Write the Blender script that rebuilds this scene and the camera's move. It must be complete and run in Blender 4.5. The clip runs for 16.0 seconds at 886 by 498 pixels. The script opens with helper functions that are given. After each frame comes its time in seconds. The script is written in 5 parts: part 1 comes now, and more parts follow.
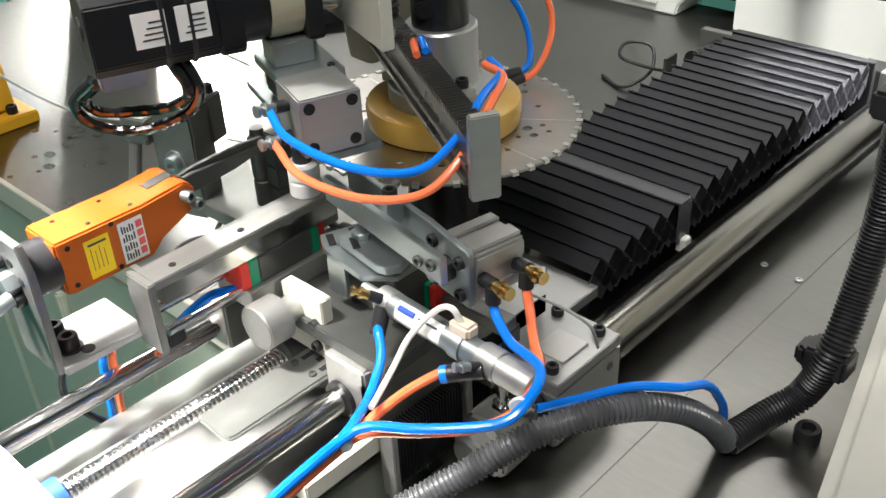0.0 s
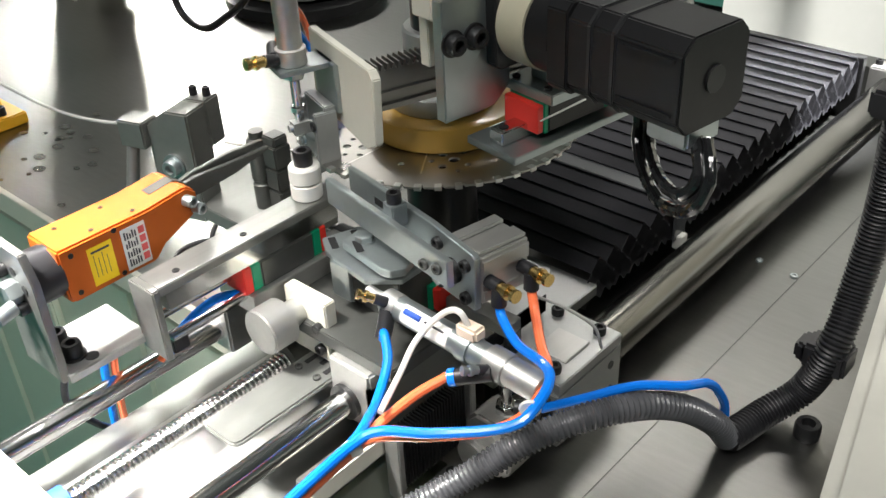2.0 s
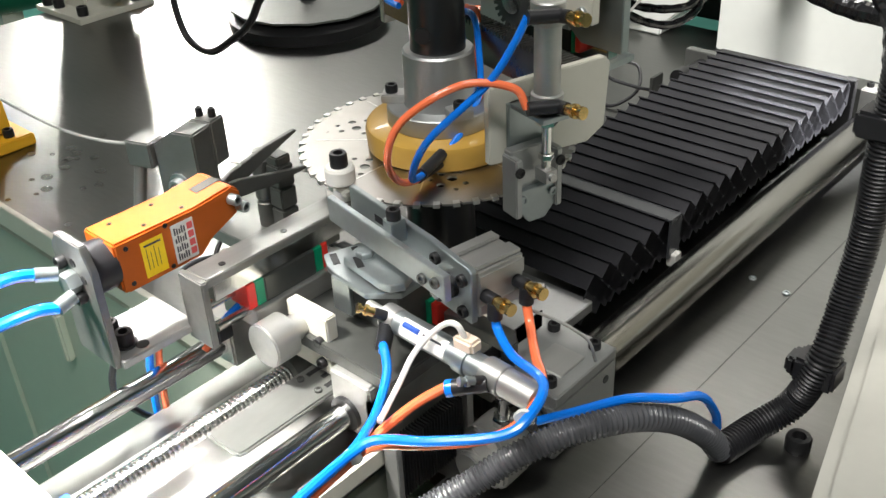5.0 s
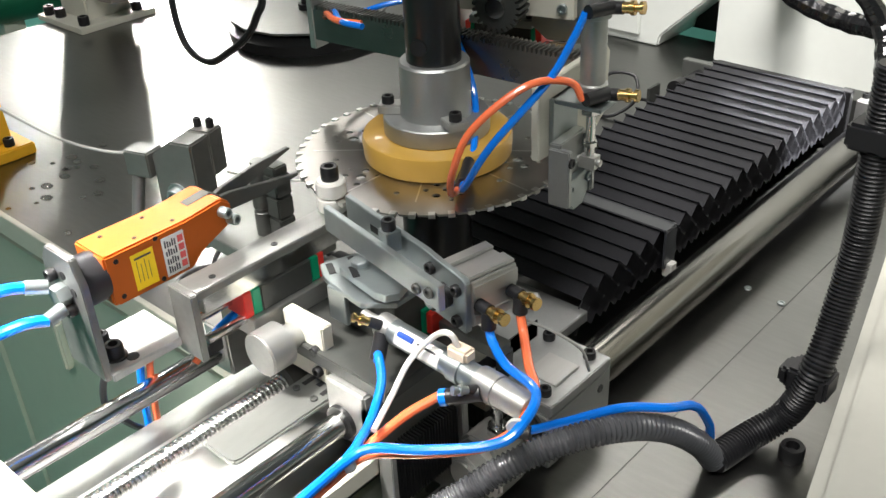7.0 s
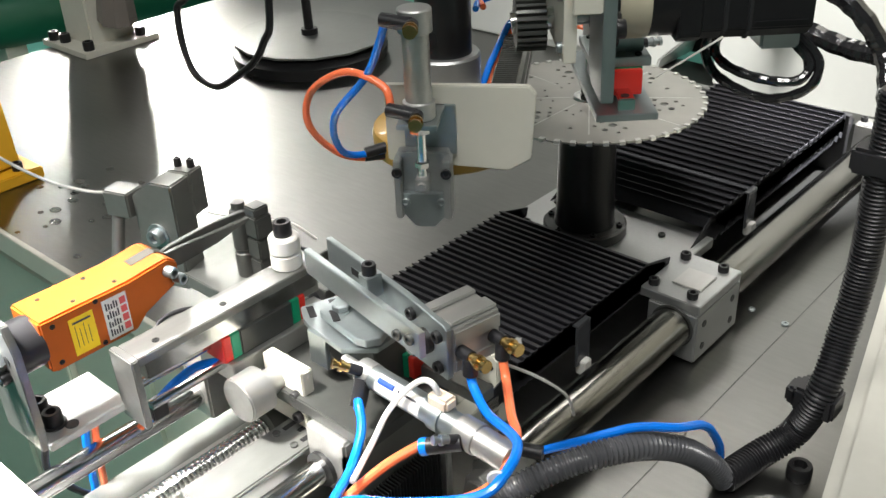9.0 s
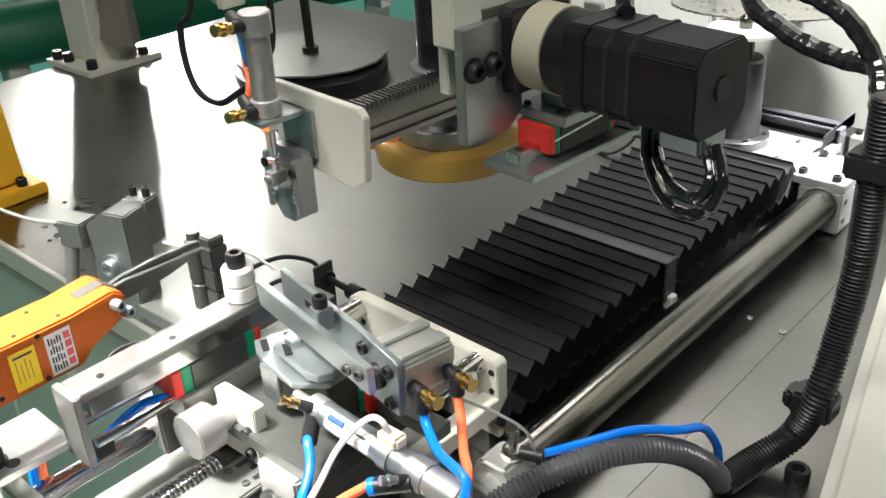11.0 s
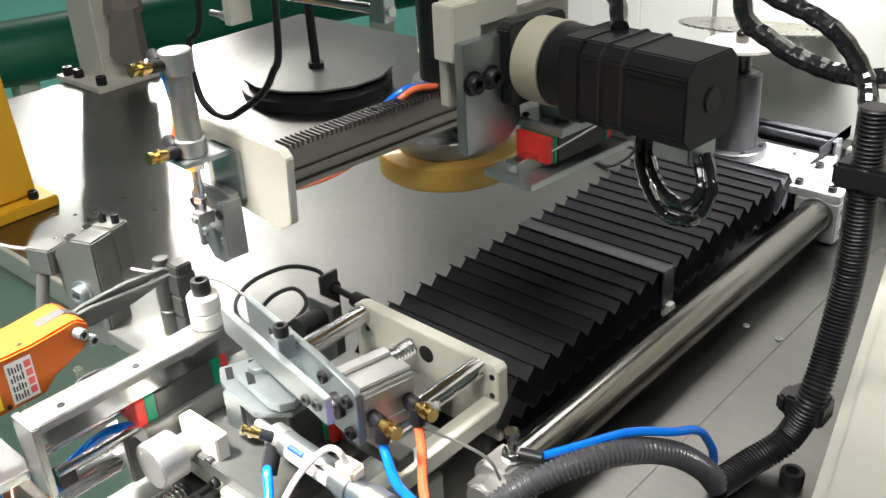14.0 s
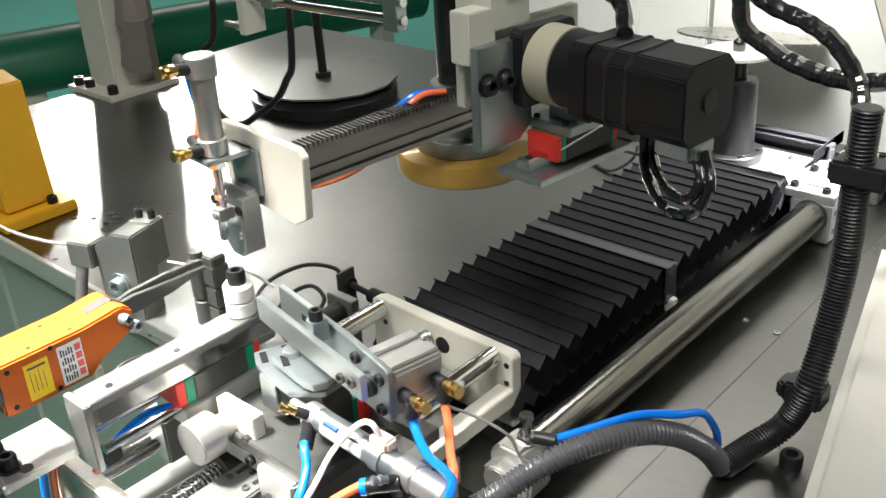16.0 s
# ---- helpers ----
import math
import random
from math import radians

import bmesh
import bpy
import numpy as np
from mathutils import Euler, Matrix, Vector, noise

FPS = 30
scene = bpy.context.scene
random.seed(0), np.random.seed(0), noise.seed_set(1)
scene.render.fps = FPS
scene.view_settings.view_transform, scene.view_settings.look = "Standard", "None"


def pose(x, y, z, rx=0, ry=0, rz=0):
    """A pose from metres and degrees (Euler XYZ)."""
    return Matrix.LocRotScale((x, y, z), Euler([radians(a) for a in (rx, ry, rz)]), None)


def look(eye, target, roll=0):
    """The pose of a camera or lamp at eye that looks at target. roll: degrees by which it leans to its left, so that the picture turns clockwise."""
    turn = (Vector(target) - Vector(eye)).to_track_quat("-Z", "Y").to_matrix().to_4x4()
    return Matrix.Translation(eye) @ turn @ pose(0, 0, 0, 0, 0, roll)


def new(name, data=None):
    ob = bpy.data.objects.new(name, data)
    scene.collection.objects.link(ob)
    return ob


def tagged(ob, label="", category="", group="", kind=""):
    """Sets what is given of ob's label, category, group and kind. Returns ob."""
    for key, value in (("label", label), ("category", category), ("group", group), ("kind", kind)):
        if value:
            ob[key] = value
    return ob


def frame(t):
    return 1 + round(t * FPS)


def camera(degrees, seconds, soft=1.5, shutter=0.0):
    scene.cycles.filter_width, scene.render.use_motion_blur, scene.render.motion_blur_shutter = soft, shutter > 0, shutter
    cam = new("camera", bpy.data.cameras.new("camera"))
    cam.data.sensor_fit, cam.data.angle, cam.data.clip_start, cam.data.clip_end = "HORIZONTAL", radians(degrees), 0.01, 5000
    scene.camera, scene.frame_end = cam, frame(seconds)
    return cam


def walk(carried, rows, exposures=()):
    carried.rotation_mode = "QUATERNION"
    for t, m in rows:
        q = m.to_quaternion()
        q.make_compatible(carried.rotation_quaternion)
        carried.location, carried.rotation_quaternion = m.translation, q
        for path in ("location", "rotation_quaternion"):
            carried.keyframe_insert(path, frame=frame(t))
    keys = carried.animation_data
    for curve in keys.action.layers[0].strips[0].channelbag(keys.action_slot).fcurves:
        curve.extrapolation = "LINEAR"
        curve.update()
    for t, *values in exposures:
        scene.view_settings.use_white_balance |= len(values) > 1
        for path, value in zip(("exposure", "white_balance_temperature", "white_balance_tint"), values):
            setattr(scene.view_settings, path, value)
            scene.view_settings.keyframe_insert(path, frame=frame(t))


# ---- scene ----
cam = camera(48.7, 16.0)
PATH = [
    (0, (0.963, -0.08, 0.589), (-0.216, 1.122, -0.49), -2.9),
    (0.5, (0.954, -0.078, 0.589), (-0.206, 1.132, -0.503), -2.9),
    (1, (0.95, -0.08, 0.591), (-0.205, 1.13, -0.505), -3.0),
    (1.5, (0.95, -0.084, 0.595), (-0.201, 1.129, -0.504), -3.0),
    (2, (0.95, -0.088, 0.595), (-0.199, 1.133, -0.496), -2.9),
    (2.5, (0.952, -0.09, 0.593), (-0.198, 1.141, -0.484), -2.8),
    (3, (0.956, -0.094, 0.596), (-0.197, 1.142, -0.474), -2.7),
    (3.5, (0.96, -0.094, 0.597), (-0.198, 1.142, -0.467), -2.8),
    (4, (0.963, -0.097, 0.599), (-0.198, 1.139, -0.46), -2.9),
    (6.5, (0.971, -0.103, 0.605), (-0.202, 1.14, -0.435), -2.8),
    (7, (0.973, -0.102, 0.606), (-0.201, 1.142, -0.43), -2.8),
    (7.5, (0.97, -0.101, 0.606), (-0.206, 1.145, -0.426), -2.8),
    (8, (0.967, -0.104, 0.607), (-0.211, 1.145, -0.418), -2.8),
    (8.5, (0.969, -0.11, 0.61), (-0.212, 1.148, -0.4), -2.8),
    (9, (0.969, -0.121, 0.615), (-0.209, 1.149, -0.384), -2.7),
    (11.5, (0.984, -0.137, 0.609), (-0.211, 1.152, -0.346), -3.0),
    (12, (0.988, -0.141, 0.612), (-0.208, 1.148, -0.34), -3.1),
    (12.5, (0.992, -0.146, 0.612), (-0.206, 1.146, -0.334), -3.0),
    (13, (0.994, -0.149, 0.614), (-0.207, 1.144, -0.328), -3.1),
    (13.5, (0.997, -0.149, 0.615), (-0.207, 1.145, -0.321), -3.1),
    (14, (0.999, -0.151, 0.615), (-0.21, 1.142, -0.316), -3.1),
    (14.5, (1.001, -0.153, 0.616), (-0.21, 1.14, -0.313), -3.1),
    (15, (1.002, -0.158, 0.616), (-0.21, 1.137, -0.309), -3.1),
    (15.5, (1.006, -0.173, 0.619), (-0.204, 1.128, -0.3), -3.1),
    (16, (1.016, -0.203, 0.623), (-0.19, 1.109, -0.285), -3.0),
]
walk(cam, [(t, look(eye, target, roll)) for t, eye, target, roll in PATH], exposures=[(0, 0.08), (16, 0.08)])

# ---------- light ----------
world = bpy.data.worlds.new("hall")
scene.world = world
world.use_nodes = True
world.node_tree.nodes["Background"].inputs[0].default_value = (0.78, 0.86, 0.9, 1)
world.node_tree.nodes["Background"].inputs[1].default_value = 0.25


def area_lamp(name, eye, target, sx, sy, watts, colour=(1, 0.965, 0.915)):
    data = bpy.data.lights.new(name, "AREA")
    data.shape, data.size, data.size_y, data.energy, data.color = "RECTANGLE", sx, sy, watts, colour
    ob = new(name, data)
    ob.matrix_world = look(eye, target)
    return ob


# Two added overhead fills, out of view, to brighten front faces and hoses.
area_lamp("unseen_overhead_light", (0.35, -1.5, 2.5), (0.3, 0.3, 0), 1.2, 0.35, 19, (1, 0.98, 0.95))
area_lamp("unseen_overhead_light", (1.35, -0.45, 2.5), (0.6, 0.4, 0), 1.2, 0.35, 44, (1, 0.98, 0.95))
# Added narrow fill, no known fixture, that brightens only the white back panel.
wall_fill = area_lamp("unseen_overhead_light", (0.75, 0.3, 2.5), (0.85, 1.37, 0.3), 1.2, 0.3, 14)
wall_fill.data.spread = radians(45)
back_lamp = area_lamp("unseen_overhead_light", (-0.45, 2.5, 2.5), (0.75, 0.4, 0), 0.9, 0.25, 1.2)
back_lamp.data.spread = radians(50)
side = area_lamp("side_lamp", (-2.6, 1.9, 1.0), (-0.72, 0.84, 0), 0.22, 0.4, 2.0)
side.data.spread = radians(18)
# Added fill above the loader deck to whiten it; no lamp is known here.
deck_fill = area_lamp("deck_fill_light", (0.15, -0.3, 1.3), (0.42, 0.03, 0.07), 0.25, 0.25, 7)
deck_fill.data.spread = radians(30)
# Long unseen fills added for ambient light on the hall side and the table.
for hx, hy, watts in ((-4.7, 1.0, 36), (-4.4, 3.8, 66)):
    area_lamp("hall_fill", (hx, hy, 3.15), (hx, hy + 0.001, 0), 0.4, 2.4, watts)
# Added narrow beam, set at the mirror angle to put highlights on the loader.
loader_fill = area_lamp("loader_fill", (-1.2, 1.12, 1.75), (0.43, 0.07, 0.07), 0.35, 0.35, 0.3)
loader_fill.data.spread = radians(11)
far_lamp = bpy.data.lights.new("machine_lamp", "SPOT")
far_lamp.energy, far_lamp.spot_size, far_lamp.spot_blend, far_lamp.shadow_soft_size = 700, radians(12), 0.25, 0.02
new("machine_lamp", far_lamp).matrix_world = look((0.95, 1.3, 1.0), (0.525, 1.085, 0.07))

# ---------- materials ----------


def material(name, colour, rough=0.5, metal=0.0, grain=0.0, grain_scale=40.0, stretch=(1, 1, 1), bump=0.0, stains=0.0, stain_scale=3.0, clear=0.0, trans=0.0, ior=1.45, rough_var=0.0):
    m = bpy.data.materials.new(name)
    m.use_nodes = True
    nt = m.node_tree
    b = nt.nodes["Principled BSDF"]
    b.inputs["Base Color"].default_value = (*colour, 1)
    b.inputs["Roughness"].default_value = rough
    b.inputs["Metallic"].default_value = metal
    b.inputs["IOR"].default_value = ior
    b.inputs["Coat Weight"].default_value = clear
    b.inputs["Transmission Weight"].default_value = trans
    if grain or stains or bump or rough_var:
        co = nt.nodes.new("ShaderNodeTexCoord")
        mp = nt.nodes.new("ShaderNodeMapping")
        mp.inputs["Scale"].default_value = stretch
        nt.links.new(co.outputs["Object"], mp.inputs["Vector"])
        fine = nt.nodes.new("ShaderNodeTexNoise")
        fine.inputs["Scale"].default_value = grain_scale
        fine.inputs["Detail"].default_value = 5
        nt.links.new(mp.outputs["Vector"], fine.inputs["Vector"])
        wide = nt.nodes.new("ShaderNodeTexNoise")
        wide.inputs["Scale"].default_value = stain_scale
        wide.inputs["Detail"].default_value = 6
        nt.links.new(co.outputs["Object"], wide.inputs["Vector"])
        mix = nt.nodes.new("ShaderNodeMath")
        mix.operation = "MULTIPLY_ADD"
        nt.links.new(fine.outputs["Fac"], mix.inputs[0])
        mix.inputs[1].default_value = 2 * grain
        mix.inputs[2].default_value = 1 - grain
        mix2 = nt.nodes.new("ShaderNodeMath")
        mix2.operation = "MULTIPLY_ADD"
        nt.links.new(wide.outputs["Fac"], mix2.inputs[0])
        mix2.inputs[1].default_value = 2 * stains
        mix2.inputs[2].default_value = 1 - stains
        mul = nt.nodes.new("ShaderNodeMath")
        mul.operation = "MULTIPLY"
        nt.links.new(mix.outputs[0], mul.inputs[0])
        nt.links.new(mix2.outputs[0], mul.inputs[1])
        sc = nt.nodes.new("ShaderNodeVectorMath")
        sc.operation = "SCALE"
        sc.inputs[0].default_value = colour
        nt.links.new(mul.outputs[0], sc.inputs["Scale"])
        nt.links.new(sc.outputs[0], b.inputs["Base Color"])
        if rough_var:
            rv = nt.nodes.new("ShaderNodeMath")
            rv.operation = "MULTIPLY_ADD"
            nt.links.new(wide.outputs["Fac"], rv.inputs[0])
            rv.inputs[1].default_value = 2 * rough_var
            rv.inputs[2].default_value = rough - rough_var
            nt.links.new(rv.outputs[0], b.inputs["Roughness"])
        if bump:
            bp = nt.nodes.new("ShaderNodeBump")
            bp.inputs["Strength"].default_value = bump
            bp.inputs["Distance"].default_value = 0.001
            nt.links.new(fine.outputs["Fac"], bp.inputs["Height"])
            nt.links.new(bp.outputs["Normal"], b.inputs["Normal"])
    return m


STEEL_TABLE = material("rolled_steel_plate", (0.2, 0.2, 0.192), 0.33, 1.0, 0.1, 30, (1, 6, 1), 0.05, 0.3, 3.4, rough_var=0.14)
CHROME = material("polished_steel", (0.68, 0.68, 0.67), 0.17, 1.0, 0.05, 60, (1, 0.2, 1), 0, 0.08, 8)
DULLROD = material("oily_steel_rod", (0.2, 0.195, 0.18), 0.2, 1.0, 0.1, 40, (1, 0.2, 1), 0, 0.2, 6, rough_var=0.06)
ALU = material("milled_aluminium", (0.5, 0.5, 0.485), 0.45, 0.9, 0.1, 160, (1, 0.08, 1), 0.08, 0.14, 14, rough_var=0.06)
# Brushed bar metal, its colour darkened to stand in for weaker light on it.
BAR_DARKENED = material("darkened_bar_metal", (0.27, 0.27, 0.26), 0.42, 0.9, 0.16, 140, (1, 0.05, 1), 0.1, 0.2, 12, rough_var=0.08)
ALU_MATT = material("anodised_aluminium", (0.42, 0.43, 0.425), 0.42, 0.8, 0.05, 300, (1, 1, 1), 0.04, 0.08, 14)
ZINC = material("zinc_plated_steel", (0.37, 0.41, 0.415), 0.38, 0.9, 0.08, 120, (1, 1, 1), 0.03, 0.15, 18, rough_var=0.08)
DARKSTEEL = material("phosphated_steel", (0.09, 0.093, 0.088), 0.42, 0.6, 0.1, 120, (1, 1, 1), 0.05, 0.15, 15)
GREYSTEEL = material("grey_ground_steel", (0.2, 0.205, 0.195), 0.4, 0.7, 0.08, 160, (1, 0.3, 1), 0.05, 0.14, 15)
BLACK = material("black_oxide", (0.018, 0.018, 0.019), 0.36, 0.3, 0.15, 120, (1, 1, 1), 0.03, 0.1, 20)
BLACKPAINT = material("black_paint", (0.012, 0.012, 0.013), 0.28, 0.0, 0.1, 200, (1, 1, 1), 0.02, 0.15, 20, clear=0.2)
PLASTIC = material("black_plastic", (0.015, 0.015, 0.017), 0.38, 0.0, 0.1, 100, (1, 1, 1), 0.02, 0.1, 15)
CLOTH = material("black_coated_cloth", (0.028, 0.028, 0.032), 0.5, 0.0, 0.2, 300, (1, 1, 1), 0.12, 0.2, 14, ior=1.28, rough_var=0.08)
STRIP = material("black_lacquered_strip", (0.055, 0.057, 0.062), 0.22, 0.0, 0.1, 60, (1, 1, 1), 0, 0.15, 12)
# Conduit plastic in a lighter tone, with the light on it put into the colour.
CONDUIT_LIT = material("lit_conduit_plastic", (0.085, 0.087, 0.094), 0.22, 0.0, 0.1, 100, (1, 1, 1), 0.02, 0.15, 15)
GUARD = material("pale_grey_paint", (0.47, 0.465, 0.42), 0.45, 0.0, 0.04, 90, (1, 1, 1), 0.04, 0.08, 5)
WRAPPED = material("film_wrapped_cable", (0.012, 0.012, 0.013), 0.1, 0.0, 0.1, 60, (1, 1, 1), 0.9, 0.15, 15, clear=0.8)
MOTORBLACK = material("black_cast_housing", (0.008, 0.008, 0.009), 0.42, 0.0, 0.15, 160, (1, 1, 1), 0.05, 0.2, 20, ior=1.35)
TAN = material("tan_paint", (0.4, 0.375, 0.28), 0.4, 0.0, 0.05, 90, (1, 1, 1), 0.03, 0.08, 12)
CREAM = material("cream_paint", (0.56, 0.55, 0.475), 0.42, 0.0, 0.04, 90, (1, 1, 1), 0.04, 0.06, 5)
WHITE = material("white_paint", (0.74, 0.76, 0.73), 0.45, 0.0, 0.03, 60, (1, 1, 1), 0.02, 0.05, 3)
GREEN = material("grey_green_paint", (0.46, 0.5, 0.42), 0.42, 0.0, 0.04, 60, (1, 1, 1), 0.03, 0.08, 3)
DARKGREEN = material("dark_green_paint", (0.012, 0.12, 0.065), 0.35, 0.0, 0.05, 40, (1, 1, 1), 0.02, 0.1, 3)
FLOORGREEN = material("green_floor_paint", (0.1, 0.42, 0.34), 0.3, 0.0, 0.05, 30, (1, 1, 1), 0, 0.15, 1.3)
YELLOW = material("yellow_paint", (0.72, 0.38, 0.02), 0.4, 0.0, 0.05, 60, (1, 1, 1), 0.03, 0.1, 6)
ORANGE = material("orange_anodised", (0.54, 0.12, 0.013), 0.33, 0.35, 0.05, 150, (1, 1, 1), 0.03, 0.08, 15)
URETHANE = material("amber_urethane", (0.5, 0.3, 0.06), 0.3, 0.0, 0.08, 40, (1, 1, 1), 0.02, 0.15, 14, clear=0.3)
BLUE_TUBE = material("blue_polyurethane", (0.004, 0.2, 0.85), 0.2, 0.0, 0.06, 30, clear=0.4)
ORANGE_TUBE = material("orange_polyurethane", (0.95, 0.2, 0.08), 0.2, 0.0, 0.06, 30, clear=0.4)
CLEAR_TUBE = material("milky_tube", (0.8, 0.8, 0.76), 0.25, 0.0, 0.06, 30, clear=0.3)
CLOUDY_TUBE = material("cloudy_tube", (0.42, 0.42, 0.4), 0.2, 0.0, 0.08, 30, clear=0.4)
BRASS = material("brass", (0.72, 0.5, 0.2), 0.25, 1.0, 0.1, 120, (1, 1, 1), 0.05, 0.1, 40)
RED = material("red_plastic", (0.65, 0.03, 0.02), 0.35, 0.0, 0.05, 80)
GREENCAP = material("green_plastic", (0.0, 0.25, 0.12), 0.35, 0.0, 0.05, 80)
PAPER = material("paper_label", (0.78, 0.77, 0.74), 0.5, 0.0, 0.04, 200)
YELLOWLABEL = material("yellow_label", (0.9, 0.62, 0.01), 0.4, 0.0, 0.04, 200)
INK = material("ink", (0.05, 0.05, 0.06), 0.5, 0, 0.1, 50)
REDINK = material("red_ink", (0.75, 0.12, 0.12), 0.5, 0, 0.1, 50)
BLUEINK = material("blue_ink", (0.02, 0.08, 0.4), 0.5, 0, 0.1, 50)
RACKSTEEL = material("oily_dark_rack_steel", (0.2, 0.195, 0.185), 0.3, 0.9, 0.12, 90, (0.2, 1, 1), 0.04, 0.25, 16, rough_var=0.08)
BLADE = material("blade_steel", (0.46, 0.445, 0.415), 0.3, 1.0, 0.12, 30, (1, 1, 1), 0.02, 0.2, 14, rough_var=0.08)
CARBIDE = material("carbide_tip", (0.75, 0.75, 0.72), 0.3, 1.0, 0.1, 100)
NYLON = material("white_nylon", (0.6, 0.595, 0.56), 0.4, 0.0, 0.04, 60)
DARKROOF = material("dark_hall_roof", (0.13, 0.14, 0.14), 0.7, 0.0, 0.1, 3, (1, 1, 1), 0, 0.2, 0.6)
HALLWALL = material("hall_wall", (0.42, 0.46, 0.45), 0.6, 0.0, 0.04, 3, (1, 1, 1), 0, 0.1, 0.6)

# ---------- mesh helpers ----------


def slab(bm, x0, x1, y0, y1, z0, z1, m=None):
    r = bmesh.ops.create_cube(bm, size=1.0)
    for v in r["verts"]:
        v.co = Vector(((x0 + x1) / 2 + v.co.x * (x1 - x0), (y0 + y1) / 2 + v.co.y * (y1 - y0), (z0 + z1) / 2 + v.co.z * (z1 - z0)))
        if m is not None:
            v.co = m @ v.co
    return r["verts"]


def rod(bm, a, b, r0, r1=None, n=24):
    a, b = Vector(a), Vector(b)
    d = b - a
    m = Matrix.Translation((a + b) / 2) @ d.to_track_quat("Z", "Y").to_matrix().to_4x4()
    bmesh.ops.create_cone(bm, cap_ends=True, segments=n, radius1=r0, radius2=r0 if r1 is None else r1, depth=d.length, matrix=m)


def prism(bm, pts, a, b, axis="z", m=None):
    """Extrude a flat outline from a to b along an axis."""
    def at(p, h):
        v = {"z": Vector((p[0], p[1], h)), "y": Vector((p[0], h, p[1])), "x": Vector((h, p[0], p[1]))}[axis]
        return m @ v if m is not None else v
    lo = [bm.verts.new(at(p, a)) for p in pts]
    hi = [bm.verts.new(at(p, b)) for p in pts]
    n = len(pts)
    bm.faces.new(lo)
    bm.faces.new(hi)
    for i in range(n):
        bm.faces.new((lo[i], lo[(i + 1) % n], hi[(i + 1) % n], hi[i]))


def lathe(bm, profile, centre, n=32, m=None):
    """Turn a profile of (radius, height) round a vertical axis at centre."""
    rings = []
    for r, z in profile:
        ring = []
        for i in range(n):
            a = 2 * math.pi * i / n
            v = Vector((centre[0] + r * math.cos(a), centre[1] + r * math.sin(a), centre[2] + z))
            ring.append(bm.verts.new(m @ v if m is not None else v))
        rings.append(ring)
    for p, q in zip(rings, rings[1:]):
        for i in range(n):
            bm.faces.new((p[i], p[(i + 1) % n], q[(i + 1) % n], q[i]))
    bm.faces.new(rings[0])
    bm.faces.new(rings[-1])


def curve_points(pts, steps):
    pts = [Vector(p) for p in pts]
    pts = [pts[0] * 2 - pts[1]] + pts + [pts[-1] * 2 - pts[-2]]
    out = []
    for i in range(1, len(pts) - 2):
        p0, p1, p2, p3 = pts[i - 1:i + 3]
        for k in range(steps):
            t = k / steps
            out.append(0.5 * (2 * p1 + (p2 - p0) * t + (2 * p0 - 5 * p1 + 4 * p2 - p3) * t * t + (3 * p1 - p0 - 3 * p2 + p3) * t ** 3))
    out.append(pts[-2])
    return out


def tube(bm, pts, r, steps=10, n=10, ribs=0.0, pitch=0.004):
    path = curve_points(pts, steps)
    if ribs:
        run = [0.0]
        for a, b in zip(path, path[1:]):
            run.append(run[-1] + (b - a).length)
        fine, seg = [], 0
        for k in range(int(run[-1] / pitch * 6)):
            s = k * pitch / 6
            while run[seg + 1] < s:
                seg += 1
            fine.append(path[seg].lerp(path[seg + 1], (s - run[seg]) / (run[seg + 1] - run[seg])))
        path = fine
    rings, up, far = [], Vector((0.13, 0.21, 0.97)), 0.0
    for i, p in enumerate(path):
        if i:
            far += (p - path[i - 1]).length
        d = (path[min(i + 1, len(path) - 1)] - path[max(i - 1, 0)]).normalized()
        side = d.cross(up)
        if side.length < 1e-4:
            side = d.orthogonal()
        side.normalize()
        up = side.cross(d).normalized()
        rr = r
        if ribs:
            rr = r - ribs * (0.5 + 0.5 * math.tanh(4 * math.sin(2 * math.pi * far / pitch)))
        rings.append([bm.verts.new(p + rr * (math.cos(2 * math.pi * k / n) * side + math.sin(2 * math.pi * k / n) * up)) for k in range(n)])
    for a, b in zip(rings, rings[1:]):
        for k in range(n):
            bm.faces.new((a[k], a[(k + 1) % n], b[(k + 1) % n], b[k]))
    bm.faces.new(rings[0])
    bm.faces.new(rings[-1])


def bolt(bm, at, r=0.0055, h=0.007, axis=(0, 0, 1), washer=0.0):
    """A socket-head screw, head only, with its hexagon recess."""
    q = Vector(axis).to_track_quat("Z", "Y").to_matrix().to_4x4()
    m = Matrix.Translation(at) @ q
    if washer:
        lathe(bm, [(washer, 0), (washer, 0.0014)], (0, 0, 0), 20, m)
    prof = [(r * 0.98, 0), (r, h * 0.1), (r, h * 0.85), (r * 0.9, h), (r * 0.55, h), (r * 0.5, h * 0.45)]
    lathe(bm, prof, (0, 0, 0), 18, m)


def hexnut(bm, at, r, h, axis=(0, 0, 1)):
    m = Matrix.Translation(at) @ Vector(axis).to_track_quat("Z", "Y").to_matrix().to_4x4()
    lathe(bm, [(r * 0.9, 0), (r, h * 0.12), (r, h * 0.85), (r * 0.88, h)], (0, 0, 0), 6, m)


